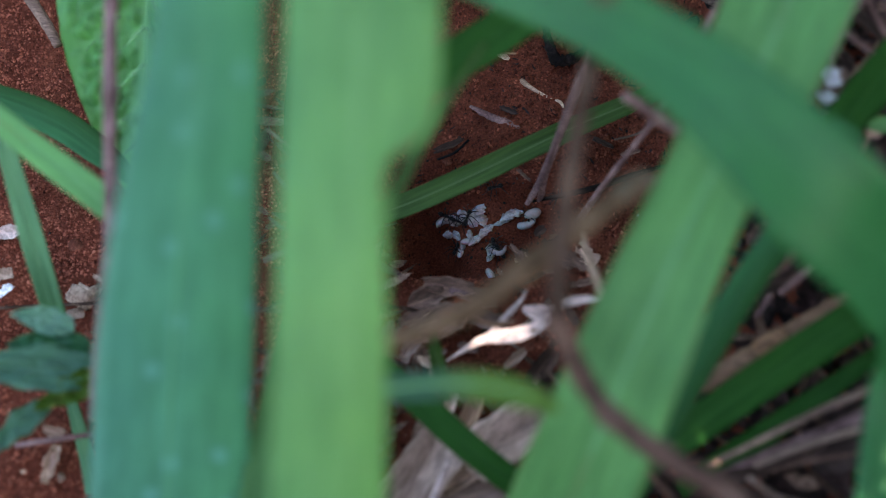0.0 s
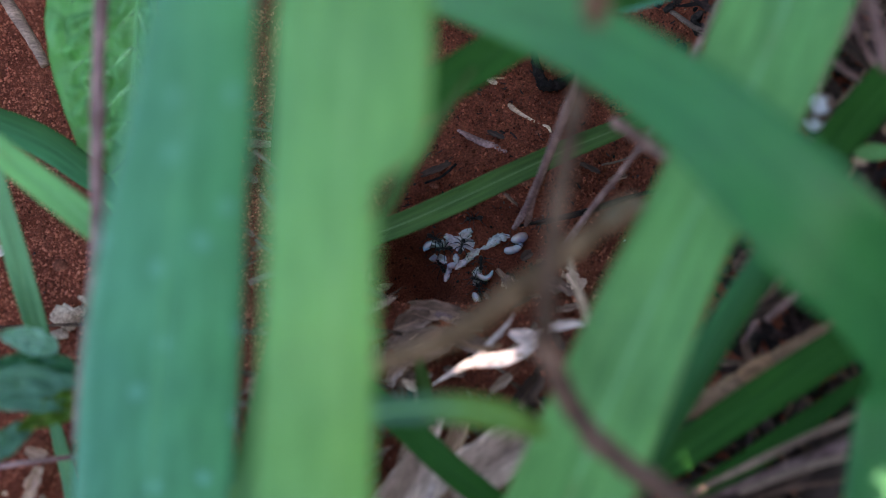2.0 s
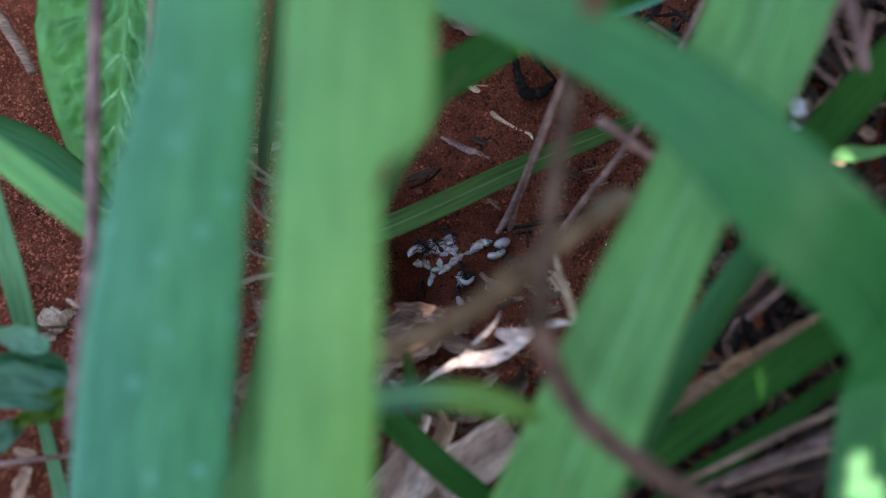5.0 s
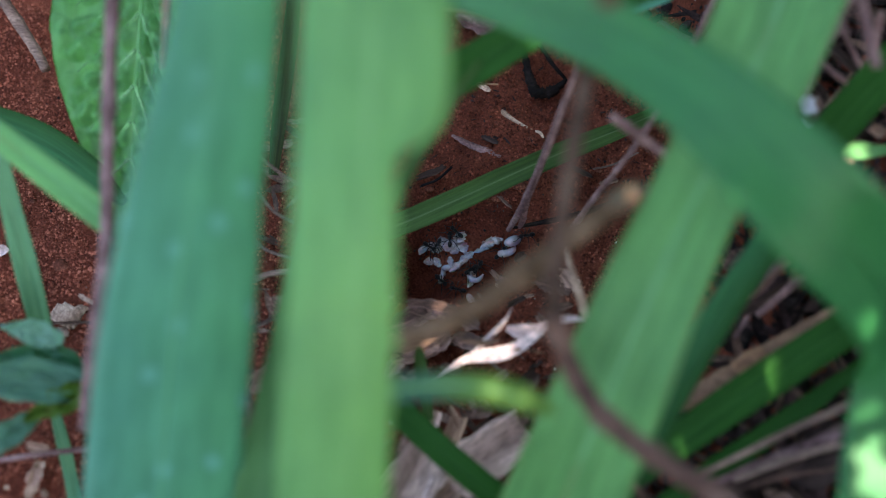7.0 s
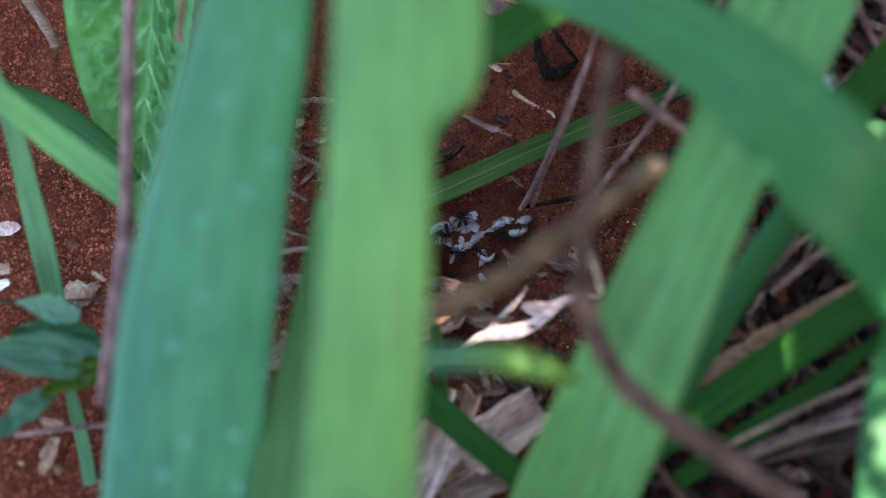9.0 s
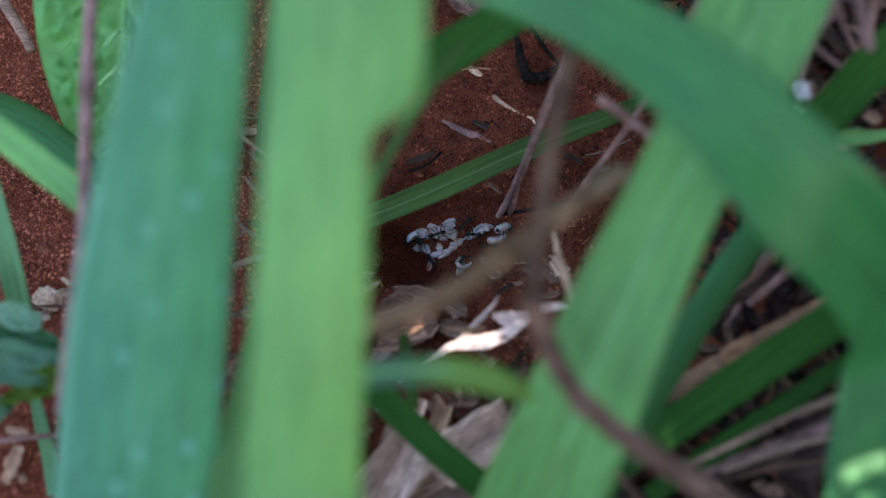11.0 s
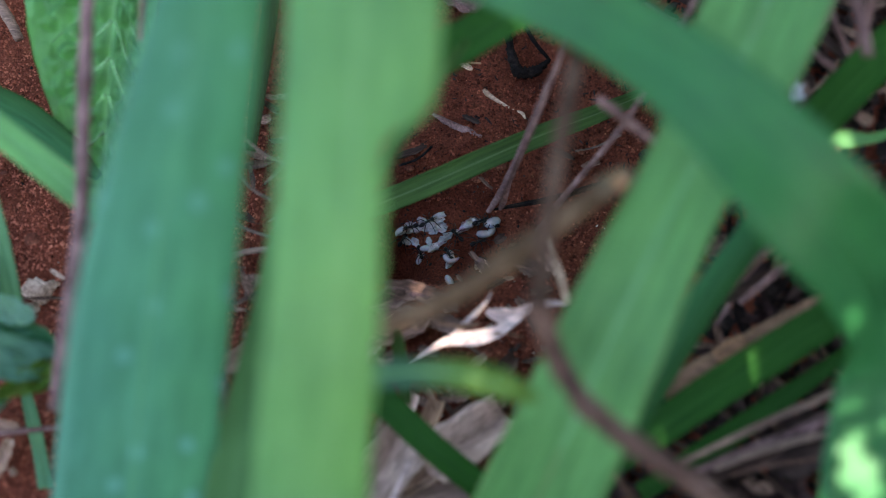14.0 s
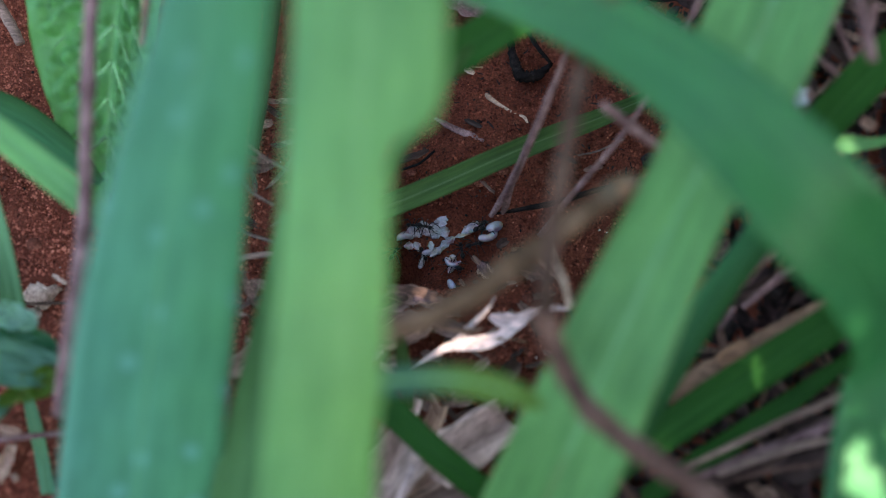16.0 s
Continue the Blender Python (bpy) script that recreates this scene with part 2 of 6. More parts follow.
M = {
    "soil": rough_mat("red_soil", (0.0742, 0.0192, 0.0113), (0.1459, 0.0383, 0.0221), (0.2349, 0.0697, 0.0407), 60, 1300, 0.95, 0.0026, 0.1, spread=0.5),
    "crumb": rough_mat("soil_crumb", (0.0782, 0.0198, 0.0115), (0.1518, 0.0405, 0.0235), (0.2576, 0.0773, 0.0442), 200, 1800, 0.95, 0.0006, 0.1, islands=0.55),
    # paler than crumb: brighter light on the soil is put into its colour
    "lit_crumb": rough_mat("lit_soil_crumb", (0.1840, 0.0540, 0.0325), (0.3450, 0.1056, 0.0650), (0.5060, 0.1800, 0.1125), 200, 1800, 0.95, 0.0006, 0.1, islands=0.32),
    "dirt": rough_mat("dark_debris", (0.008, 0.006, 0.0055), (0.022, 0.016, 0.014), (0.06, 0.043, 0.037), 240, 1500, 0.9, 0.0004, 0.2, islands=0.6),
    "straw": rough_mat("dry_straw", (0.1501, 0.0754, 0.0421), (0.2752, 0.1472, 0.0863), (0.4128, 0.2392, 0.1439), 90, 1400, 0.75, 0.0003, 0.3, fibre=(0.12, 1, 1)),
    "grey_straw": rough_mat("weathered_straw", (0.0885, 0.0560, 0.0432), (0.1770, 0.1150, 0.0900), (0.2950, 0.2000, 0.1575), 90, 1400, 0.8, 0.0003, 0.3, fibre=(0.12, 1, 1)),
    "dry_leaf": rough_mat("dry_leaf", (0.1475, 0.0850, 0.0576), (0.2879, 0.1750, 0.1242), (0.4720, 0.3060, 0.2304), 80, 1100, 0.8, 0.0004, 0.3, fibre=(0.12, 1, 1)),
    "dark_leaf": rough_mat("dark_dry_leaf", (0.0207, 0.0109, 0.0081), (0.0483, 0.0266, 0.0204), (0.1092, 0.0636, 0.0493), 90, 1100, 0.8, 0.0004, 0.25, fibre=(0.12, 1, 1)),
    "white_leaf": rough_mat("bleached_leaf", (0.4072, 0.2877, 0.2640), (0.5817, 0.4369, 0.4068), (0.7173, 0.5676, 0.5355), 60, 700, 0.7, 0.0003, 0.3, fibre=(0.12, 1, 1)),
    "pink_leaf": rough_mat("pinkish_leaf_stalk", (0.34, 0.245, 0.225), (0.50, 0.395, 0.37), (0.66, 0.57, 0.54), 80, 700, 0.7, 0.0003, 0.3),
    "bark": rough_mat("brown_stem", (0.0729, 0.0370, 0.0261), (0.1472, 0.0780, 0.0574), (0.2452, 0.1481, 0.1123), 120, 1400, 0.75, 0.0004, 0.2),
    "olive_bark": rough_mat("olive_brown_twig", (0.0910, 0.0525, 0.0283), (0.1539, 0.0917, 0.0525), (0.2567, 0.1613, 0.0997), 110, 1300, 0.8, 0.0004, 0.15),
    "purple_bark": rough_mat("mauve_stalk", (0.1063, 0.0550, 0.0520), (0.1938, 0.1080, 0.1020), (0.3375, 0.2050, 0.1950), 140, 1200, 0.7, 0.0003, 0.3),
    "black_bark": rough_mat("black_twig", (0.004, 0.0032, 0.003), (0.0095, 0.0072, 0.0068), (0.03, 0.022, 0.02), 200, 1500, 0.9, 0.0006, 0.12),
    "stone": rough_mat("pale_chip", (0.3003, 0.1892, 0.1313), (0.4620, 0.3135, 0.2258), (0.6237, 0.4648, 0.3465), 160, 1200, 0.85, 0.0003, 0.25),
    "clod": rough_mat("soil_clod", (0.10, 0.03, 0.018), (0.17, 0.054, 0.033), (0.26, 0.1, 0.062), 160, 1200, 0.95, 0.0006, 0.1),
    "white_flake": rough_mat("white_flake", (0.55, 0.58, 0.64), (0.70, 0.73, 0.78), (0.82, 0.84, 0.88), 140, 900, 0.6, 0.0003, 0.4),
    # sky sheen on A and light through B are put into their colours
    "A": blade_mat("sky_tinted_blade", (0.0419, 0.2171, 0.1204), (0.0610, 0.2807, 0.1661), (0.0761, 0.3041, 0.1868), 0.45, 0.35, 0.12, spots=0.4, sides=((0.95, 1.02, 0.84), (1.05, 1.0, 1.2)), vein=0.45, band=0.07, edge_pale=0.5),
    "B": blade_mat("backlit_green_blade", (0.10, 0.295, 0.088), (0.14, 0.37, 0.115), (0.17, 0.39, 0.13), 0.5, 0.3, 0.25, sides=((1.06, 1.0, 0.92), (0.96, 1.0, 1.16)), vein=0.4),
    "C": blade_mat("mid_green_blade", (0.0851, 0.2805, 0.0882), (0.1191, 0.3506, 0.1147), (0.1522, 0.3938, 0.1785), 0.5, 0.25, 0.2, edge_brown=0.2, band=0.04),
    # C darkened: shade behind the front blades is put into the colour
    "H": blade_mat("shaded_green_blade", (0.048, 0.170, 0.055), (0.068, 0.215, 0.070), (0.078, 0.225, 0.085), 0.5, 0.25, 0.2, vein=0.6),
    "D": blade_mat("deep_green_blade", (0.0169, 0.1320, 0.0430), (0.0239, 0.1606, 0.0499), (0.0275, 0.1673, 0.0567), 0.36, 0.24, 0.12, vein=0.5, along=((0.20, 0.42, 0.26), 1.3, 2.0)),
    "E": blade_mat("low_blade", (0.032, 0.088, 0.02), (0.055, 0.13, 0.03), (0.13, 0.22, 0.10), 0.55, 0.2, 0.2),
    # darker green for low blades, with their shade put into the colour
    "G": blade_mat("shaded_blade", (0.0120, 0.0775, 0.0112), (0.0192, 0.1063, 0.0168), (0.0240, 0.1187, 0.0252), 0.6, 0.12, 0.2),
    "weed": blade_mat("weed_leaf", (0.0694, 0.2275, 0.1071), (0.1313, 0.3493, 0.1825), (0.1852, 0.4062, 0.2069), 0.6, 0.25, 0.2),
    "yellowing": blade_mat("yellowing_leaf", (0.0850, 0.2116, 0.0270), (0.1300, 0.2668, 0.0405), (0.1900, 0.2576, 0.0720), 0.5, 0.3, 0.3, edge_brown=0.5),
    "broad": blade_mat("broad_leaf", (0.1230, 0.4210, 0.1457), (0.1733, 0.5370, 0.2218), (0.2462, 0.5858, 0.2536), 0.42, 0.5, 0.2, vein=0.25, quilt=0.0002),
    "grey_leaf": rough_mat("grey_leaf", (0.2698, 0.1691, 0.1300), (0.4762, 0.3125, 0.2454), (0.7302, 0.5161, 0.4179), 80, 1100, 0.8, 0.0004, 0.3, fibre=(0.12, 1, 1)),
    "umber_leaf": rough_mat("umber_leaf", (0.0801, 0.0451, 0.0330), (0.1694, 0.0975, 0.0738), (0.3297, 0.1965, 0.1519), 90, 1100, 0.8, 0.0005, 0.25, fibre=(0.2, 1, 1)),
    # paler than the bark: sun on the twig's end, put into its colour
    "pale_end": rough_mat("sunlit_twig_end", (0.1050, 0.0805, 0.0525), (0.1610, 0.1260, 0.0840), (0.2310, 0.1890, 0.1330), 160, 1500, 0.85, 0.0003, 0.2),
    "dull": blade_mat("dull_olive_blade", (0.022, 0.036, 0.012), (0.038, 0.058, 0.018), (0.05, 0.065, 0.03), 0.6, 0.15, 0.2),
    # shade, and a teal highlight along one half, are painted into F
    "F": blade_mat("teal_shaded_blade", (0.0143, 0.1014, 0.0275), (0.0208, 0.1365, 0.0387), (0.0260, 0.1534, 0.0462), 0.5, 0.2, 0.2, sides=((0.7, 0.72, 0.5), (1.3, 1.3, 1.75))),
    "weed_blue": blade_mat("bluish_weed_leaf", (0.0914, 0.2750, 0.1924), (0.1402, 0.3686, 0.2705), (0.1585, 0.3978, 0.3006), 0.5, 0.3, 0.2),
    "weed_pale": blade_mat("pale_bluish_weed_leaf", (0.2240, 0.5040, 0.4200), (0.3360, 0.6440, 0.5600), (0.3500, 0.6440, 0.5600), 0.45, 0.4, 0.2),
    # the tip's colour carries the light that shines through it
    "backlit_tip": blade_mat("backlit_tip_leaf", (0.035, 0.125, 0.075), (0.055, 0.17, 0.11), (0.06, 0.17, 0.11), 0.5, 0.25, 0.3, along=((0.105, 0.225, 0.036), 0.28, 0.40)),
    "dark_bark": rough_mat("dark_olive_stem", (0.0385, 0.0216, 0.0146), (0.0770, 0.0443, 0.0311), (0.1346, 0.0842, 0.0613), 120, 1400, 0.8, 0.0004, 0.15),
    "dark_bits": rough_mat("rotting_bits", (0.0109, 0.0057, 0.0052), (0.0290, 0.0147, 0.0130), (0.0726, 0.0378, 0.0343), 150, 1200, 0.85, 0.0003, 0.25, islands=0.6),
    "brown_bits": rough_mat("brown_bits", (0.0531, 0.0290, 0.0198), (0.1180, 0.0670, 0.0477), (0.2360, 0.1450, 0.1080), 150, 1200, 0.8, 0.0003, 0.25, islands=0.55),
    "pale_vein": rough_mat("pale_vein", (0.1174, 0.3694, 0.1142), (0.1626, 0.4309, 0.1618), (0.2077, 0.4822, 0.2094), 100, 900, 0.5, 0.0001, 0.3),
    "orange": rough_mat("orange_grain", (0.26, 0.075, 0.035), (0.40, 0.13, 0.06), (0.55, 0.22, 0.11), 300, 1500, 0.8, 0.0002, 0.3, islands=0.5),
    "quartz": rough_mat("pale_grit", (0.35, 0.27, 0.22), (0.5, 0.42, 0.36), (0.65, 0.58, 0.52), 300, 1500, 0.6, 0.0002, 0.4, islands=0.4),
    "canopy": blade_mat("overhead_foliage", (0.04, 0.12, 0.03), (0.06, 0.16, 0.04), (0.06, 0.16, 0.05), 0.5, 0.3, 0.12),
    "pupa": soft_mat("white_pupa_skin", (0.3027, 0.2660, 0.2790), (0.4492, 0.3967, 0.4095), 900, 0.22, 0.75, 0.6),
    "larva": soft_mat("cream_larva_skin", (0.3300, 0.2965, 0.3214), (0.4290, 0.3871, 0.4118), 500, 0.15, 0.75, 0.7),
}
ant_m, an, al, ab = node_mat("black_ant_shell")
ab.inputs["Base Color"].default_value = (0.008, 0.0075, 0.008, 1)
ab.inputs["Roughness"].default_value = 0.4
ab.inputs["Specular IOR Level"].default_value = 0.25
bump(an, al, noise_node(an, al, an.new("ShaderNodeTexCoord").outputs["Object"], 3500, 3).outputs[0], 0.4, 0.0001, ab)
M["ant"] = ant_m


# ---- builders ----
def mesh_of(name, bm, material, smooth=True):
    me = bpy.data.meshes.new(name)
    bm.normal_update()
    bm.to_mesh(me)
    bm.free()
    me.materials.append(material)
    if smooth:
        me.polygons.foreach_set("use_smooth", [True] * len(me.polygons))
    return me


def part(name, bm, material, parent, label=""):
    ob = new(name, mesh_of(name, bm, material))
    ob.parent = parent
    return tagged(ob, label)


def base(name, label, category, group="", kind="", at=(0, 0, 0)):
    ob = new(name)
    ob.empty_display_size = 0.005
    ob.location = at
    return tagged(ob, label, category, group, kind)


def spline(pts, n):
    """Catmull-Rom through rows of numbers (any width), n samples a span."""
    p = np.array(pts, float)
    p = np.vstack([2 * p[0] - p[1], p, 2 * p[-1] - p[-2]])
    out = []
    for i in range(1, len(p) - 2):
        for k in range(n):
            t = k / n
            out.append(0.5 * (2 * p[i] + (p[i + 1] - p[i - 1]) * t + (2 * p[i - 1] - 5 * p[i] + 4 * p[i + 1] - p[i + 2]) * t * t
                              + (3 * p[i] - p[i - 1] - 3 * p[i + 1] + p[i + 2]) * t ** 3))
    out.append(p[-2])
    return np.array(out)


def ribbon(rows, n=10, cols=8, fold=0.12, thick=0.0004, wave=0.0, seed=0, facing=None, twist=None):
    """A leaf blade as a thin closed body along rows of (x, y, z, right half-width, left half-width)."""
    facing = facing or EYE
    s = spline(rows, n)
    bm = bmesh.new()
    uv = bm.loops.layers.uv.new("UVMap")
    top, low, coords = [], [], {}
    run = 0.0
    for i, r in enumerate(s):
        c = Vector(r[:3])
        tan = (Vector(s[min(i + 1, len(s) - 1)][:3]) - Vector(s[max(i - 1, 0)][:3])).normalized()
        nor = (facing - c).normalized()
        if twist:
            k = max(0.0, min(1.0, (i / n - twist[0]) / twist[1]))
            nor = nor.lerp(Vector(twist[2]), k * k * (3 - 2 * k))
        side = tan.cross(nor).normalized()
        nor = side.cross(tan).normalized()
        if i:
            run += (c - Vector(s[i - 1][:3])).length
        a, b = [], []
        for j in range(cols + 1):
            u = 2 * j / cols - 1
            w = u * (r[3] if u > 0 else r[4])
            lift = -fold * (r[3] + r[4]) * 0.5 * (1 - u * u) + wave * noise.noise(Vector((run * 40, u * 1.3, seed * 7.1)))
            p = c + side * w + nor * lift
            th = thick * (1.0 - 0.6 * abs(u)) + (thick * 0.9 if j == cols // 2 else 0)
            va, vb = bm.verts.new(p), bm.verts.new(p - nor * th)
            coords[va] = coords[vb] = (j / cols, run * 10)
            a.append(va), b.append(vb)
        top.append(a), low.append(b)
    def face(*v):
        f = bm.faces.new(v)
        for l in f.loops:
            l[uv].uv = coords[l.vert]
    for i in range(len(s) - 1):
        for j in range(cols):
            face(top[i][j], top[i][j + 1], top[i + 1][j + 1], top[i + 1][j])
            face(low[i + 1][j], low[i + 1][j + 1], low[i][j + 1], low[i][j])
        face(top[i + 1][0], low[i + 1][0], low[i][0], top[i][0])
        face(top[i][cols], low[i][cols], low[i + 1][cols], top[i + 1][cols])
    for i in (0, len(s) - 1):
        for j in range(cols):
            v = (top[i][j], low[i][j], low[i][j + 1], top[i][j + 1])
            face(*(v if i == 0 else v[::-1]))
    return bm


def tube(rows, n=6, seg=8, rough=0.12, seed=0, flat=1.0, bm=None):
    """A stem along rows of (x, y, z, radius), uneven round its skin."""
    s = spline(rows, n) if len(rows) > 2 or n > 1 else np.array(rows, float)
    bm = bm or bmesh.new()
    rings = []
    ref = Vector((0.31, 0.17, 0.93)).normalized()
    for i, r in enumerate(s):
        c = Vector(r[:3])
        tan = (Vector(s[min(i + 1, len(s) - 1)][:3]) - Vector(s[max(i - 1, 0)][:3])).normalized()
        a = tan.cross(ref).normalized()
        b = tan.cross(a)
        ring = []
        for k in range(seg):
            ang = 2 * math.pi * k / seg
            rad = max(r[3], 1e-5) * (1 + rough * noise.noise(Vector((i * 0.8, k * 1.7, seed * 3.3 + 0.5))))
            ring.append(bm.verts.new(c + (a * math.cos(ang) + b * math.sin(ang) * flat) * rad))
        rings.append(ring)
    for p, q in zip(rings, rings[1:]):
        for k in range(seg):
            bm.faces.new((p[k], p[(k + 1) % seg], q[(k + 1) % seg], q[k]))
    bm.faces.new(rings[0][::-1]), bm.faces.new(rings[-1])
    return bm


def grass_blade(label, rows, mat, fold=0.12, wave=0.0006, seed=0, cols=8, group="grass blades", base_label="", twist=None):
    ob = base("grass_blade", label, "grass blade", group)
    part("blade", ribbon(rows, 12, cols, fold, 0.0004, wave, seed, None, twist), M[mat], ob, base_label)
    if cols >= 8:
        ribs = []
        for x, y, z, a, b in rows:
            c = Vector((x, y, z))
            c -= (EYE - c).normalized() * (fold * (a + b) * 0.5 + 0.0009)
            ribs.append((*c, min(0.0007, 0.1 * (a + b))))
        part("midrib", tube(ribs, 12, 8, 0.05, seed, 0.8), M[mat], ob, "raised midrib")
    return ob


def twig(name, label, category, rows, mat, seed=0, seg=9, flat=1.0, rough=0.16, group="", end="", nodes_at=(), upper=None):
    ob = base(name, label, category, group)
    part("stem", tube(rows[upper[0]:] if upper else rows, 8, seg, rough, seed, flat), M[mat], ob)
    if upper:
        part("upper_stem", tube(rows[:upper[0] + 1], 8, seg, rough, seed + 3, flat), M[upper[1]], ob, "darker upper length")
    if end:
        p, q = np.array(rows[0]), np.array(rows[1])
        tip = [p + (p - q) * k * 0.12 for k in (1.9, 0.9, -3.5, -10.0)]
        part("broken_end", tube([(*v[:3], p[3] * f) for v, f in zip(tip, (0.22, 0.78, 1.06, 1.04))], 4, seg, 0.5, seed + 5), M[end], ob, "broken end in a paler, sunlit colour")
    for n in nodes_at:
        i = int(n)
        a = np.array(rows[i])
        d = (np.array(rows[i + 1]) - a)[:3]
        d = d / np.linalg.norm(d)
        part("node", tube([(*(a[:3] + d * a[3] * k), a[3] * f) for k, f in ((-1.6, 0.98), (-0.6, 1.14), (0.5, 1.2), (1.8, 0.98))], 4, seg, 0.2, seed + i), M[mat], ob, "swollen joint")
    return ob


def flake(length, width, seed, curl=0.25, ragged=0.25, thick=0.0003, nx=14, ny=6, ridges=0.0, point=0.5, crease=0.0):
    """A dry leaf piece lying in x-y: torn outline, curled, creased along its length."""
    bm = bmesh.new()
    uv = bm.loops.layers.uv.new("UVMap")
    grid = [[], []]
    for k in (0, 1):
        for i in range(nx + 1):
            u = i / nx
            e = 2 * u - 1
            env = 1 - min(0.95, point) * abs(e) ** 2.4
            row = []
            for j in range(ny + 1):
                v = 2 * j / ny - 1
                rag = 1 + ragged * noise.noise(Vector((u * 6 + seed * 3.7, math.copysign(2.2, v), seed * 1.9)))
                tear = 1 - ragged * (0.5 + 0.9 * noise.noise(Vector((v * 2.7 + seed, math.copysign(3.1, e), seed * 0.7))))
                x = 0.5 * e * length * (1 + (tear - 1) * abs(e) ** 1.5 * 0.5)
                y = v * width / 2 * env * rag + 0.05 * width * math.sin(u * 3 + seed)
                z = curl * width * (v * v - 0.3) + curl * 0.35 * length * e * e * 0.25 \
                    + 0.10 * width * noise.noise(Vector((u * 4, v * 1.6, seed * 5.3))) + crease * width * abs(v - 0.15) + (ridges + 0.00012) * noise.noise(Vector((v * 7, u * 0.8, seed)))
                row.append(bm.verts.new((x, y, z - k * thick)))
            grid[k].append(row)
    for i in range(nx):
        for j in range(ny):
            a, b = grid
            bm.faces.new((a[i][j], a[i + 1][j], a[i + 1][j + 1], a[i][j + 1]))
            bm.faces.new((b[i][j + 1], b[i + 1][j + 1], b[i + 1][j], b[i][j]))
    for i in range(nx):
        for j in (0, ny):
            a, b = grid
            f = (a[i][j], b[i][j], b[i + 1][j], a[i + 1][j])
            bm.faces.new(f if j == 0 else f[::-1])
    for j in range(ny):
        for i in (0, nx):
            a, b = grid
            f = (a[i][j], a[i][j + 1], b[i][j + 1], b[i][j])
            bm.faces.new(f if i == 0 else f[::-1])
    return bm


def lay(ob, a, b, lift=0.0, tilt=0.0):
    """Lay a thing built along x from point a to point b (its middle halfway), rolled by tilt degrees."""
    a, b = Vector(a), Vector(b)
    x = (b - a).normalized()
    z = Vector((0, 0, 1)) - x * x.z
    z.normalize()
    y = z.cross(x)
    m = Matrix((x, y, z)).transposed().to_4x4()
    ob.matrix_world = Matrix.Translation((a + b) / 2 + Vector((0, 0, lift))) @ m @ pose(0, 0, 0, tilt)
    return ob


def leaf_piece(label, a, b, width, mat, seed, curl=0.25, ragged=0.25, lift=0.001, tilt=0.0, name="dry_leaf", category="dry leaf", ridges=0.0, point=0.5, group="leaf litter", crease=0.0):
    ob = base(name, label, category, group)
    length = (Vector(a) - Vector(b)).length
    part("leaf_blade", flake(length, width, seed, curl, ragged, 0.0003, 18, 12, ridges, point, crease), M[mat], ob)
    if length > 0.011 and not ridges:
        rib = []
        for k in range(7):
            u = 0.04 + 0.92 * k / 6
            e = 2 * u - 1
            z = -0.3 * curl * width + curl * 0.0875 * length * e * e + 0.10 * width * noise.noise(Vector((u * 4, 0, seed * 5.3))) + crease * width * 0.15
            rib.append((0.5 * e * length, 0.05 * width * math.sin(u * 3 + seed), z + 0.0001, 0.00028 * (1.2 - u)))
        part("midrib", tube(rib, 4, 6, 0.2, seed), M[mat], ob)
    return lay(ob, a, b, lift, tilt)


def lump(size, seed, rough=0.25, sub=2, flat=(1, 1, 1)):
    bm = bmesh.new()
    bmesh.ops.create_icosphere(bm, subdivisions=sub, radius=1)
    for v in bm.verts:
        k = 1 + rough * noise.noise(v.co * 1.4 + Vector((seed * 3.1, 0, 0))) + rough * 0.5 * noise.noise(v.co * 3 + Vector((0, seed * 2.3, 0)))
        v.co = Vector((v.co.x * flat[0], v.co.y * flat[1], v.co.z * flat[2])) * k * size
    return bm


# ---- ground ----
def ground_z(x, y):
    pit = -0.023 * math.exp(-((((x - HOLE[0]) / 0.031) ** 2 + ((y - HOLE[1]) / 0.020) ** 2) ** 2.2))
    pit -= 0.020 * math.exp(-((((x - HOLE[0] + 0.021) / 0.013) ** 2 + ((y - HOLE[1] + 0.004) / 0.014) ** 2) ** 2))
    rim = 0.0025 * math.exp(-(((x - HOLE[0]) / 0.045) ** 2 + ((y - HOLE[1]) / 0.032) ** 2))
    step = 1 / (1 + math.exp(-max(-40.0, min(40.0, (x - 0.090) / 0.008))))
    right = step * (0.028 + 0.030 / (1 + math.exp(-max(-40.0, min(40.0, (y + 0.002) / 0.014)))))
    right *= math.exp(-((x / 0.45) ** 4 + (y / 0.45) ** 4))
    return pit + rim + right + 0.0035 * noise.noise(Vector((x * 22, y * 22, 0.3))) + 0.0014 * noise.noise(Vector((x * 85, y * 85, 3.3)))


HOLE = (0.0080, 0.0030)


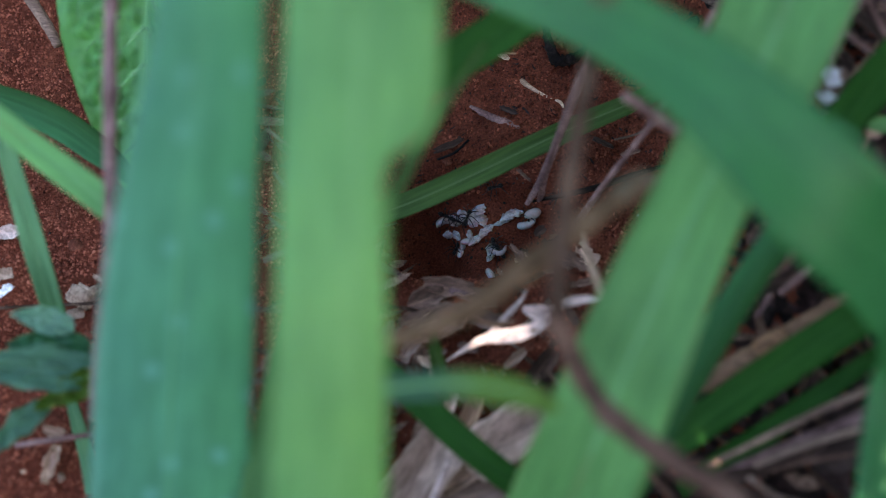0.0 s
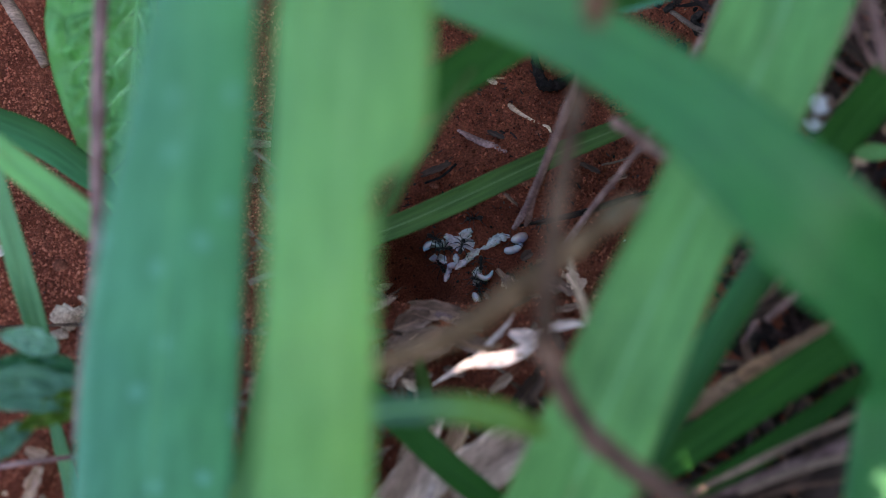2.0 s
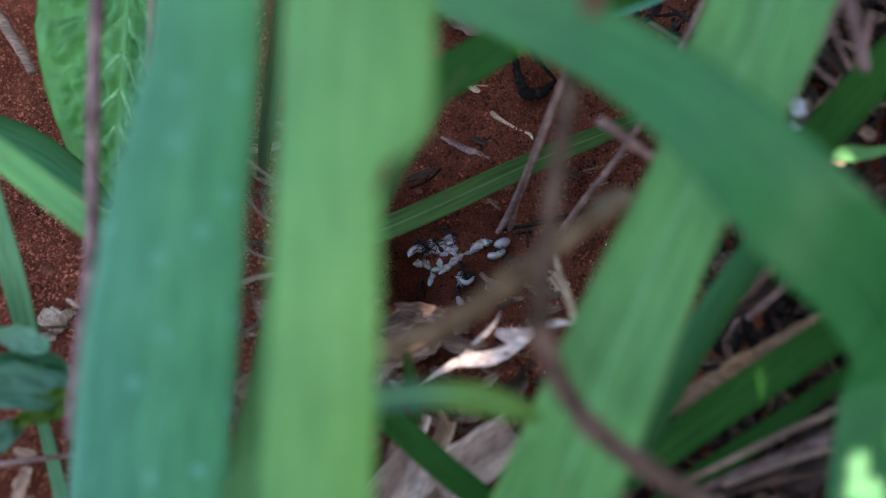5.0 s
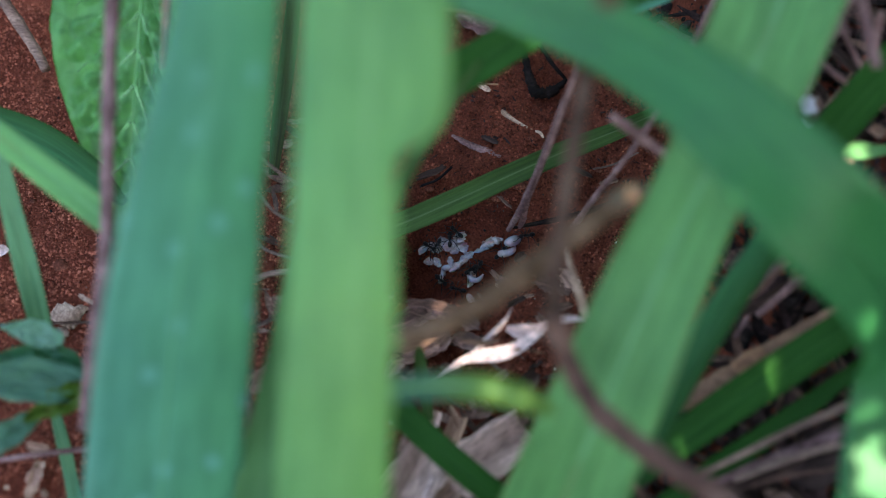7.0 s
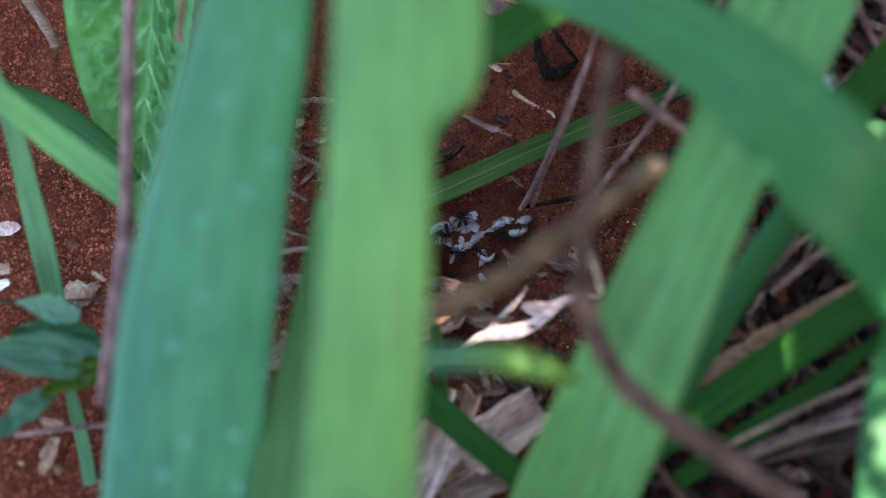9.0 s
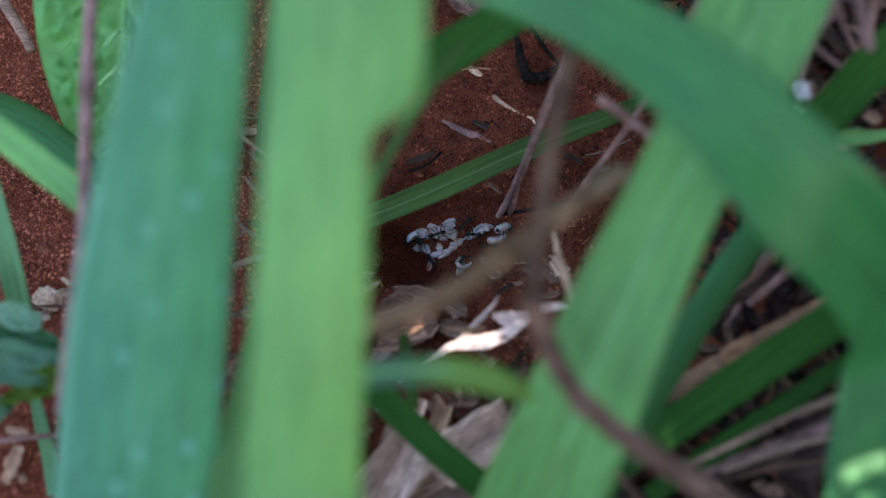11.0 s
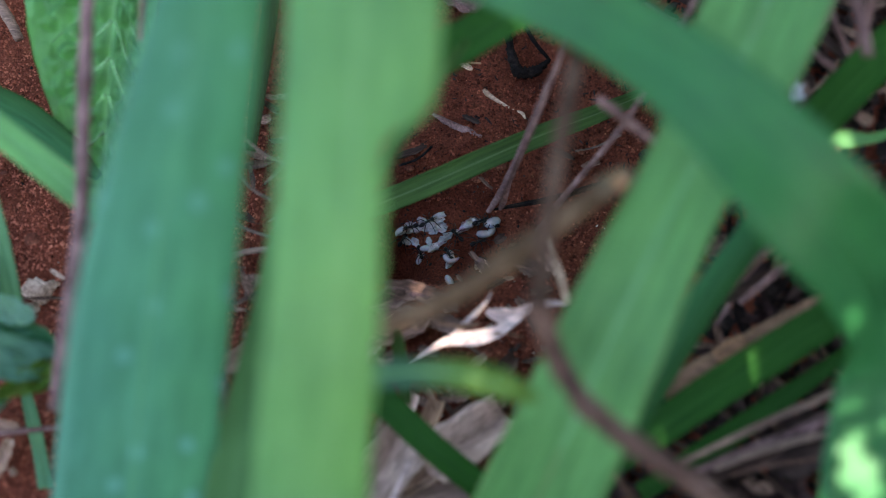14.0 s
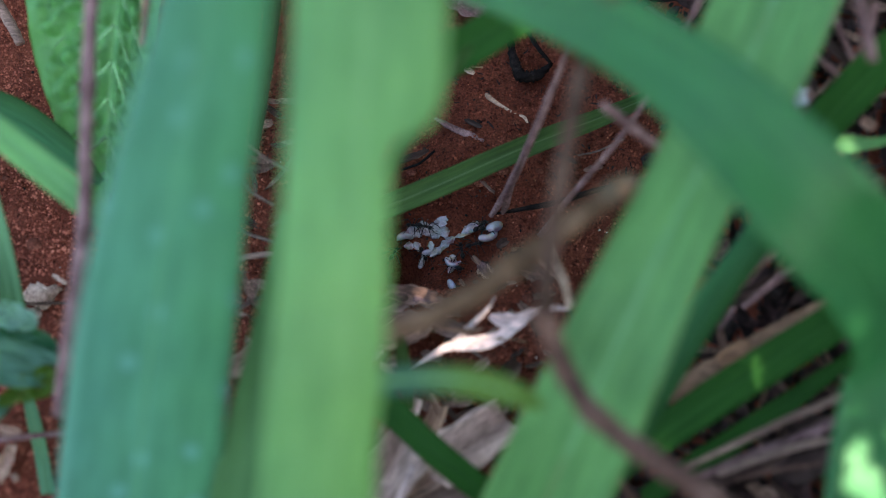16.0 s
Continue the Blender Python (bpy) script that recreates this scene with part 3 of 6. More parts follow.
def build_ground():
    inner_x, inner_y = np.arange(-0.21, 0.2101, 0.0014), np.arange(-0.17, 0.2101, 0.0014)
    grow = [0.004, 0.012, 0.03, 0.07, 0.15, 0.4, 1, 3, 10, 30, 120, 600]
    xs = np.concatenate([-0.21 - np.array(grow[::-1]), inner_x, 0.21 + np.array(grow)])
    ys = np.concatenate([-0.17 - np.array(grow[::-1]), inner_y, 0.21 + np.array(grow)])
    verts = []
    for y in ys:
        for x in xs:
            far = abs(x) > 0.5 or abs(y) > 0.5
            z = ground_z(x, y)
            if not far:
                z += 0.0007 * noise.noise(Vector((x * 330, y * 330, 1.7))) + 0.0005 * abs(noise.noise(Vector((x * 700, y * 700, 8.7))))
            verts.append((x, y, z))
    n = len(xs)
    faces = [(j * n + i, j * n + i + 1, (j + 1) * n + i + 1, (j + 1) * n + i) for j in range(len(ys) - 1) for i in range(n - 1)]
    me = bpy.data.meshes.new("ground")
    me.from_pydata(verts, [], faces)
    me.materials.append(M["soil"])
    me.polygons.foreach_set("use_smooth", [True] * len(me.polygons))
    tagged(new("ground", me), "crumbly red clay soil with a shallow dark hollow", "soil", kind="structure")


def scatter(name, label, category, mat, count, box, size, seed, keep=lambda x, y: True):
    """Many small crumbs lying on the soil, in one mesh."""
    rng = random.Random(seed)
    bm = bmesh.new()
    bmesh.ops.create_icosphere(bm, subdivisions=1, radius=1)
    v0 = [v.co.copy() for v in bm.verts]
    bm.verts.index_update()
    f0 = [[v.index for v in f.verts] for f in bm.faces]
    bm.free()
    verts, faces = [], []
    while count:
        x, y = rng.uniform(box[0], box[1]), rng.uniform(box[2], box[3])
        if not keep(x, y):
            continue
        count -= 1
        s = size * (0.35 + rng.random() ** 3 * 1.9)
        rot = Euler((rng.random() * 6, rng.random() * 6, rng.random() * 6)).to_matrix()
        fl = Vector((rng.uniform(0.7, 1.4), rng.uniform(0.6, 1.1), rng.uniform(0.5, 0.9)))
        k = len(verts)
        c = Vector((x, y, ground_z(x, y) + s * 0.25))
        verts += [c + rot @ Vector((v.x * fl.x, v.y * fl.y, v.z * fl.z)) * s * rng.uniform(0.75, 1.15) for v in v0]
        faces += [[i + k for i in f] for f in f0]
    me = bpy.data.meshes.new(name)
    me.from_pydata(verts, [], faces)
    me.materials.append(M[mat])
    tagged(new(name, me), label, category, kind="stuff")


build_ground()
scatter("soil_crumbs", "small red soil crumbs scattered over the clay", "soil crumbs", "crumb", 110000, (-0.2, 0.11, -0.13, 0.2), 0.00040, 3,
        lambda x, y: ((x - HOLE[0]) / 0.024) ** 2 + ((y - HOLE[1]) / 0.016) ** 2 > 1 and x < 0.084 and (x > -0.055 or noise.noise(Vector((x * 300, y * 300, 5.0))) > 0.25))
# lighter crumbs stand in for stronger sky light on the left
scatter("dry_crumbs", "red soil crumbs coloured paler for the stronger open-sky light", "soil crumbs", "lit_crumb", 80000, (-0.2, -0.052, -0.13, 0.12), 0.00034, 11)
# real loose crumbs, coloured lighter where the leaning blade shades the soil
scatter("clay_crumbs", "loose red clay crumbs beside the hollow, lightened to offset shade", "soil crumbs", "lit_crumb", 1500, (0.022, 0.082, -0.045, 0.022), 0.00036, 12,
        lambda x, y: ((x - HOLE[0]) / 0.026) ** 2 + ((y - HOLE[1]) / 0.018) ** 2 > 1)
scatter("hollow_crumbs", "fine red soil crumbs in the hollow", "soil crumbs", "crumb", 700, (HOLE[0] - 0.026, HOLE[0] + 0.026, HOLE[1] - 0.018, HOLE[1] + 0.018), 0.00026, 4)
scatter("hollow_debris", "fine dark debris lying in the hollow", "plant debris", "dirt", 700, (HOLE[0] - 0.034, HOLE[0] + 0.03, HOLE[1] - 0.02, HOLE[1] + 0.024), 0.0003, 8)
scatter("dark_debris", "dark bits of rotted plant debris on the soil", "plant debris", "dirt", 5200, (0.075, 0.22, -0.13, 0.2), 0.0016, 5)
scatter("dark_specks", "black specks of debris on red soil", "plant debris", "dirt", 420, (-0.16, 0.1, -0.1, 0.16), 0.00034, 6)
scatter("orange_grains", "bright orange-red grains of baked clay in the soil", "soil grains", "orange", 620, (-0.2, 0.11, -0.1, 0.18), 0.00025, 10)
scatter("pale_grit", "tiny pale grains of grit in the red soil", "grit", "quartz", 450, (-0.18, 0.09, -0.1, 0.18), 0.00022, 7)


def clod(x, y, size, seed):
    ob = base("soil_clod", "rounded red-brown clod of soil", "soil clod", "soil clods", at=(x, y, ground_z(x, y)))
    part("clod_body", lump(size, seed + 0.5, 0.3, 2, (1.2, 0.9, 0.7)), M["clod"], ob)
    return ob


def stone_chip(x, y, size, seed, label):
    """A flat angular chip: a cut and chamfered block with broken corners."""
    rng = random.Random(200 + seed)
    bm = bmesh.new()
    bmesh.ops.create_cube(bm, size=2)
    for v in bm.verts:
        v.co = Vector((v.co.x * rng.uniform(0.8, 1.4), v.co.y * rng.uniform(0.5, 0.9), v.co.z * rng.uniform(0.35, 0.6)))
    bmesh.ops.bevel(bm, geom=bm.edges[:], offset=0.22, segments=2, affect="EDGES")
    bmesh.ops.subdivide_edges(bm, edges=bm.edges[:], cuts=1, use_grid_fill=True)
    for v in bm.verts:
        v.co = (v.co + Vector((0.12, 0.12, 0.12)) * noise.noise(v.co * 2.2 + Vector((seed, 0, 0)))) * size
    ob = base("stone_chip", label, "stone chip", "stone chips", at=(x, y, ground_z(x, y) + size * 0.25))
    ob.rotation_euler = (rng.uniform(-0.3, 0.3), rng.uniform(-0.3, 0.3), rng.uniform(0, 3))
    part("chip_body", bm, M["stone"], ob)
    return ob


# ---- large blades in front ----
grass_blade("broad grass blade tinted bluish for sky sheen, with pale water spots",
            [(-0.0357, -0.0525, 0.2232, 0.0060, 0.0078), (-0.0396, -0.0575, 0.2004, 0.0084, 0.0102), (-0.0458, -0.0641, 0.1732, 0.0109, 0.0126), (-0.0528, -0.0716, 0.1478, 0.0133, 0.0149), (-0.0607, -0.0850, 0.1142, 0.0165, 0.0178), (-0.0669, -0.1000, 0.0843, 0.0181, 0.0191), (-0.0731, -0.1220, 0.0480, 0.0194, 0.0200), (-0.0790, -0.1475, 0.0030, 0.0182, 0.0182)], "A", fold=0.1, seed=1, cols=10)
grass_blade("grass blade tinted yellow-green for light through it, bitten out along one edge",
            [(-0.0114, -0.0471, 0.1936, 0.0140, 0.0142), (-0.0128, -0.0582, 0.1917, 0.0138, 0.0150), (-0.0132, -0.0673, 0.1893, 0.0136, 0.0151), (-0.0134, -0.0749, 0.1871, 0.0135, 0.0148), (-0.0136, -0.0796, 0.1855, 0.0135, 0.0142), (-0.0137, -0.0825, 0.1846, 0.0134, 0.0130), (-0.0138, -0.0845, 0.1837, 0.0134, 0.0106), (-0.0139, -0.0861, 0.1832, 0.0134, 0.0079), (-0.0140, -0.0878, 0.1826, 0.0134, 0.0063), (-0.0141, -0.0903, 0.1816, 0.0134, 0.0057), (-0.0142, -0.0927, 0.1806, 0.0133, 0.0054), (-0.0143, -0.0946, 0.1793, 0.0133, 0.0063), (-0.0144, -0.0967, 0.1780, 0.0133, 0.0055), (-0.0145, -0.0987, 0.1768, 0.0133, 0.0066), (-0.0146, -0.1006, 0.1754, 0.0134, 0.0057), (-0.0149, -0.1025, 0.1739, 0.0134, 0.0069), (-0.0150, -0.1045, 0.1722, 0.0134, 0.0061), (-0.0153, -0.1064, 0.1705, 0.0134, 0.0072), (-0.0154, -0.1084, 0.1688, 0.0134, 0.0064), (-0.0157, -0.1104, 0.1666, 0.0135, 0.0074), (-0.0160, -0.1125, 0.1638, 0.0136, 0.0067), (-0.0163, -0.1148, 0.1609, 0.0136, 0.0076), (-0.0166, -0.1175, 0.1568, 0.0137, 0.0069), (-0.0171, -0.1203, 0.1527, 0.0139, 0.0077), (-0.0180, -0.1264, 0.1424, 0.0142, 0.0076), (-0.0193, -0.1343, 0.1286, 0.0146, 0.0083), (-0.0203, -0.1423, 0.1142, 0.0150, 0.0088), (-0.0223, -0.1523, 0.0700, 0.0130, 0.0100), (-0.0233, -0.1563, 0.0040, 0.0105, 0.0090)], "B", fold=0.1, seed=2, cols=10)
grass_blade("mid-green grass blade leaning across the litter",
            [(0.0992, 0.0302, 0.1453, 0.0160, 0.0160), (0.0850, -0.0060, 0.1354, 0.0150, 0.0150), (0.0732, -0.0323, 0.1313, 0.0137, 0.0137), (0.0614, -0.0564, 0.1286, 0.0107, 0.0107), (0.0503, -0.0769, 0.1198, 0.0114, 0.0114), (0.0400, -0.0965, 0.1011, 0.0129, 0.0129), (0.0298, -0.1148, 0.0762, 0.0142, 0.0142), (0.0146, -0.1388, 0.0270, 0.0149, 0.0149)], "C", fold=0.12, seed=3, cols=10)
grass_blade("deep green grass blade arching over the others, tip end hanging down",
            [(-0.0107, 0.0030, 0.1400, 0.0092, 0.0092), (0.0107, -0.0178, 0.1511, 0.0086, 0.0086), (0.0287, -0.0348, 0.1586, 0.0082, 0.0082), (0.0421, -0.0479, 0.1625, 0.0084, 0.0084), (0.0549, -0.0616, 0.1638, 0.0096, 0.0098), (0.0683, -0.0739, 0.1589, 0.0114, 0.0116), (0.0813, -0.0819, 0.1485, 0.0128, 0.0124), (0.0965, -0.0858, 0.1300, 0.0119, 0.0136), (0.1080, -0.0899, 0.1078, 0.0126, 0.0128), (0.1099, -0.1014, 0.0918, 0.0141, 0.0060), (0.1092, -0.1188, 0.0779, 0.0149, 0.0055), (0.1093, -0.1459, 0.0525, 0.0139, 0.0060)], "D", fold=0.1, seed=4, cols=10, twist=(6.0, 2.0, (0.09, -0.48, 0.87)))

# ---- blades lower down ----
grass_blade("green grass blade with pale midrib lying over the soil",
            [(-0.0401, -0.0055, 0.0069, 0.0031, 0.0031), (-0.0160, 0.0005, 0.0129, 0.0037, 0.0037), (0.0043, 0.0077, 0.0174, 0.0039, 0.0039), (0.0228, 0.0160, 0.0201, 0.0037, 0.0037), (0.0417, 0.0257, 0.0201, 0.0035, 0.0035), (0.0611, 0.0349, 0.0199, 0.0030, 0.0030), (0.0812, 0.0460, 0.0185, 0.0019, 0.0019)], "E", fold=0.22, seed=5)
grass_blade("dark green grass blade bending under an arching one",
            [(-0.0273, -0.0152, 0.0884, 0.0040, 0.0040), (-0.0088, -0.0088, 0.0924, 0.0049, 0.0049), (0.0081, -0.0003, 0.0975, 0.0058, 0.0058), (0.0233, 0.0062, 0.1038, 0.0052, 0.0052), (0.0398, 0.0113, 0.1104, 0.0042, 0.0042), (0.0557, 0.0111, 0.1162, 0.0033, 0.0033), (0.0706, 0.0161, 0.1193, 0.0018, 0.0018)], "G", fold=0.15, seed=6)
grass_blade("narrow green grass leaf beside a bitten blade",
            [(-0.0192, -0.0663, 0.1047, 0.0011, 0.0011), (-0.0123, -0.0546, 0.1117, 0.0014, 0.0014), (-0.0054, -0.0423, 0.1167, 0.0014, 0.0014), (0.0030, -0.0293, 0.1209, 0.0012, 0.0012), (0.0101, -0.0178, 0.1220, 0.0008, 0.0008)], "E", fold=0.2, seed=7)
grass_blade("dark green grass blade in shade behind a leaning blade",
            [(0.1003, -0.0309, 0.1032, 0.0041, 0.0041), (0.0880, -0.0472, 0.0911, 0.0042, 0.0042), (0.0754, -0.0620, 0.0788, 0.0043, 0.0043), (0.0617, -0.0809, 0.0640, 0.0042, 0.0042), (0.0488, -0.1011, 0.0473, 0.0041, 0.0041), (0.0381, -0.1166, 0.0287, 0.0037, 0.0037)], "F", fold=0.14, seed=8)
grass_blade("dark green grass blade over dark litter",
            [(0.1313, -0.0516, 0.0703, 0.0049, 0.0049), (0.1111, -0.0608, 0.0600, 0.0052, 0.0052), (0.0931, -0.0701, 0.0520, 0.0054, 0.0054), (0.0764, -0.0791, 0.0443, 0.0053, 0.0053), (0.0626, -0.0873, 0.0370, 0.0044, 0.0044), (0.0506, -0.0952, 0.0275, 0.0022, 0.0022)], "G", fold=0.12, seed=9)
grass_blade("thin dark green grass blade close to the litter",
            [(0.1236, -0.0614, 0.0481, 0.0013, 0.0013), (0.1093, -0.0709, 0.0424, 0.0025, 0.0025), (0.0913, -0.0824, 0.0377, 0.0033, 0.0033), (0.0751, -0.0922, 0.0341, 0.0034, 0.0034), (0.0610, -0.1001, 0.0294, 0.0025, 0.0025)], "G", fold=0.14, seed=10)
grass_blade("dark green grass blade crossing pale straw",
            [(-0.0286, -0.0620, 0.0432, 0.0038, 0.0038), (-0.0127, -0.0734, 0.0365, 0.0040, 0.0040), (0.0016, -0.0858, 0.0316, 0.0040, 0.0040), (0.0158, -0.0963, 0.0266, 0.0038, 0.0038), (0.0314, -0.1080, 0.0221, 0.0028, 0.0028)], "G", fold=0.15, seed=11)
grass_blade("green grass blade leaning low over red soil",
            [(-0.1476, 0.0060, 0.0885, 0.0028, 0.0028), (-0.1271, -0.0085, 0.0858, 0.0034, 0.0034), (-0.1101, -0.0219, 0.0838, 0.0040, 0.0040), (-0.0936, -0.0347, 0.0822, 0.0041, 0.0041), (-0.0794, -0.0460, 0.0791, 0.0033, 0.0033)], "C", fold=0.12, seed=12)
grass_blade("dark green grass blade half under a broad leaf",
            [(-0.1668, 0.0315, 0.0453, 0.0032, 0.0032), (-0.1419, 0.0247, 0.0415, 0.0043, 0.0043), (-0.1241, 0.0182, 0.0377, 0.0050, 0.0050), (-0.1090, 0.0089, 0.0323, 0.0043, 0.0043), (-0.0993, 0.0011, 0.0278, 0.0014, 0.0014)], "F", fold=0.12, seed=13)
grass_blade("narrow pale green grass blade standing up from the soil",
            [(-0.1335, 0.0087, 0.0844, 0.0022, 0.0022), (-0.1273, -0.0063, 0.0697, 0.0026, 0.0026), (-0.1241, -0.0190, 0.0564, 0.0031, 0.0031), (-0.1211, -0.0320, 0.0429, 0.0035, 0.0035), (-0.1205, -0.0423, 0.0193, 0.0031, 0.0031), (-0.1204, -0.0468, 0.0050, 0.0021, 0.0021)], "weed", fold=0.18, seed=14)
grass_blade("green grass blade behind the large front blades",
            [(-0.0351, -0.0527, 0.1010, 0.0011, 0.0011), (-0.0374, -0.0720, 0.0895, 0.0037, 0.0037), (-0.0403, -0.0890, 0.0794, 0.0056, 0.0056), (-0.0446, -0.1071, 0.0686, 0.0065, 0.0065), (-0.0489, -0.1237, 0.0529, 0.0063, 0.0063)], "H", fold=0.12, seed=15)
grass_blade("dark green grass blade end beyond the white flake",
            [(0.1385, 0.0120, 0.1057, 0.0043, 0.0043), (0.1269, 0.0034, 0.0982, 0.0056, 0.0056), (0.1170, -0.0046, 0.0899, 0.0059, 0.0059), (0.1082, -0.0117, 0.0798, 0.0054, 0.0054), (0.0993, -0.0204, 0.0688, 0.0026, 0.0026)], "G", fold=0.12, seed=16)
grass_blade("dark olive grass blade low between the front blades",
            [(-0.0490, 0.0944, 0.0340, 0.0018, 0.0018), (-0.0496, 0.0709, 0.0320, 0.0026, 0.0026), (-0.0510, 0.0523, 0.0280, 0.0027, 0.0027), (-0.0527, 0.0343, 0.0240, 0.0024, 0.0024), (-0.0548, 0.0208, 0.0140, 0.0016, 0.0016)], "dull", fold=0.15, seed=24)
grass_blade("small green shoot among dry litter",
            [(-0.0033, -0.0666, 0.0116, 0.0014, 0.0014), (-0.0045, -0.0614, 0.0205, 0.0020, 0.0020), (-0.0055, -0.0577, 0.0284, 0.0020, 0.0020), (-0.0061, -0.0547, 0.0360, 0.0011, 0.0011)], "E", fold=0.2, seed=17)
grass_blade("thin green stalk beside a weed",
            [(-0.1083, -0.0904, 0.0030, 0.0020, 0.0020), (-0.1114, -0.0797, 0.0030, 0.0020, 0.0020), (-0.1137, -0.0709, 0.0082, 0.0020, 0.0020), (-0.1165, -0.0622, 0.0110, 0.0015, 0.0015)], "weed", fold=0.2, seed=18)
grass_blade("small pale yellow-green leaf, sunlit, beyond a dark blade",
            [(0.1138, -0.0130, 0.0742, 0.0005, 0.0005), (0.1150, -0.0126, 0.0745, 0.0016, 0.0016), (0.1172, -0.0122, 0.0745, 0.0023, 0.0023), (0.1198, -0.0121, 0.0742, 0.0024, 0.0024), (0.1228, -0.0116, 0.0734, 0.0019, 0.0019), (0.1277, -0.0097, 0.0715, 0.0014, 0.0014), (0.1353, -0.0060, 0.0690, 0.0010, 0.0010)], "C", fold=0.3, seed=19)
grass_blade("dark green leaf behind the arching blade",
            [(0.0388, 0.0396, 0.0865, 0.0017, 0.0017), (0.0504, 0.0335, 0.0830, 0.0022, 0.0022), (0.0620, 0.0349, 0.0839, 0.0022, 0.0022), (0.0753, 0.0394, 0.0866, 0.0017, 0.0017)], "A", fold=0.15, seed=20)

# ---- narrow leaf on its own stem, tip tinted yellow-green for light through it ----
narrow_leaf = base("weed_leaf", "narrow leaf, bluish green at its base, tip tinted yellow-green as if backlit", "leaf")
part("leaf_blade", ribbon([(-0.0285, -0.1047, 0.1045, 0.0015, 0.0015), (-0.0179, -0.1039, 0.1117, 0.0025, 0.0025), (-0.0077, -0.1041, 0.1156, 0.0031, 0.0031), (0.0025, -0.1048, 0.1182, 0.0033, 0.0033), (0.0097, -0.1055, 0.1183, 0.0034, 0.0034), (0.0159, -0.1065, 0.1171, 0.0032, 0.0032), (0.0208, -0.1081, 0.1161, 0.0023, 0.0023), (0.0253, -0.1090, 0.1130, 0.0006, 0.0006)], 10, 8, 0.15, 0.0003, 0.0004, 21), M["backlit_tip"], narrow_leaf)
part("midrib", tube([(-0.0285, -0.1045, 0.1044, 0.0004), (-0.0077, -0.1039, 0.1155, 0.0004), (0.0097, -0.1053, 0.1182, 0.0003), (0.0253, -0.1089, 0.1130, 0.0001)], 6, 6, 0.05), M["pale_vein"], narrow_leaf, "pale midrib")

# ---- stems and twigs ----
twig("bent_stem", "long bent brown plant stem crossing the blades", "stem",
     [(0.0407, -0.0043, 0.1418, 0.00177), (0.0336, -0.0389, 0.1503, 0.00186), (0.0278, -0.0669, 0.1488, 0.00192), (0.0244, -0.0866, 0.1394, 0.00205), (0.0242, -0.0970, 0.1309, 0.00229), (0.0293, -0.1043, 0.1208, 0.00247), (0.0360, -0.1123, 0.1161, 0.00232), (0.0466, -0.1188, 0.1112, 0.00255), (0.0581, -0.1240, 0.1058, 0.00271), (0.0729, -0.1300, 0.0966, 0.00276)], "bark", seed=1, seg=10, nodes_at=(4, 6), upper=(4, 'dark_bark'))
twig("twig_end", "blunt brown twig end hanging close overhead", "twig",
     [(0.0314, -0.0559, 0.2100, 0.00203), (0.0312, -0.0594, 0.2021, 0.00238), (0.0313, -0.0605, 0.1957, 0.00243), (0.0313, -0.0608, 0.1932, 0.00160)], "bark", seed=15)
twig("brown_twig", "olive-brown dead twig, its broken end coloured paler as in sun", "twig",
     [(0.0457, -0.0590, 0.1262, 0.00240), (0.0394, -0.0640, 0.1270, 0.00265), (0.0293, -0.0723, 0.1270, 0.00255), (0.0188, -0.0803, 0.1257, 0.00265), (0.0086, -0.0881, 0.1245, 0.00263), (-0.0014, -0.0924, 0.1218, 0.00238), (-0.0103, -0.0937, 0.1175, 0.00215), (-0.0240, -0.0912, 0.1015, 0.00186)], "olive_bark", seed=2, seg=10, end='pale_end', nodes_at=(3,))
twig("dry_stalk", "forked mauve-brown dry stalk standing in the soil", "dry stalk",
     [(0.0436, 0.0198, 0.0922, 0.00056), (0.0395, 0.0137, 0.0769, 0.00082), (0.0354, 0.0106, 0.0576, 0.00093), (0.0305, 0.0079, 0.0327, 0.00098), (0.0264, 0.0074, 0.0115, 0.00121), (0.0231, 0.0063, 0.0020, 0.00085)], "purple_bark", seed=3, seg=8, nodes_at=(1,), group='dry stalks')
twig("dry_stalk", "slender mauve-brown dry stalk beside the forked one", "dry stalk",
     [(0.0400, 0.0126, 0.0960, 0.00055), (0.0382, 0.0090, 0.0777, 0.00065), (0.0342, 0.0082, 0.0493, 0.00078), (0.0290, 0.0080, 0.0188, 0.00092), (0.0278, 0.0078, 0.0059, 0.00113), (0.0269, 0.0074, 0.0020, 0.00066)], "purple_bark", seed=4, seg=8, group='dry stalks')
twig("dry_stalk", "thin greyish dry stalk leaning over the soil", "dry stalk",
     [(0.0852, 0.0436, 0.0892, 0.00083), (0.0769, 0.0279, 0.0798, 0.00091), (0.0668, 0.0109, 0.0697, 0.00091), (0.0575, 0.0003, 0.0575, 0.00092), (0.0472, -0.0026, 0.0325, 0.00097), (0.0383, -0.0044, 0.0081, 0.00101)], "purple_bark", seed=5, seg=8, nodes_at=(2, 3), group='dry stalks')
twig("twig_stub", "short broken grey-brown twig", "twig",
     [(0.0452, -0.0190, 0.1006, 0.00134), (0.0495, -0.0204, 0.0975, 0.00149), (0.0543, -0.0221, 0.0942, 0.00143), (0.0623, -0.0253, 0.0889, 0.00129)], "purple_bark", seed=6, seg=8)
twig("hooked_stalk", "pale curved dry grass stalk", "dry stalk",
     [(0.0363, -0.0325, 0.0553, 0.00054), (0.0372, -0.0403, 0.0565, 0.00090), (0.0394, -0.0460, 0.0531, 0.00126), (0.0413, -0.0504, 0.0471, 0.00107)], "stone", seed=7, seg=8)
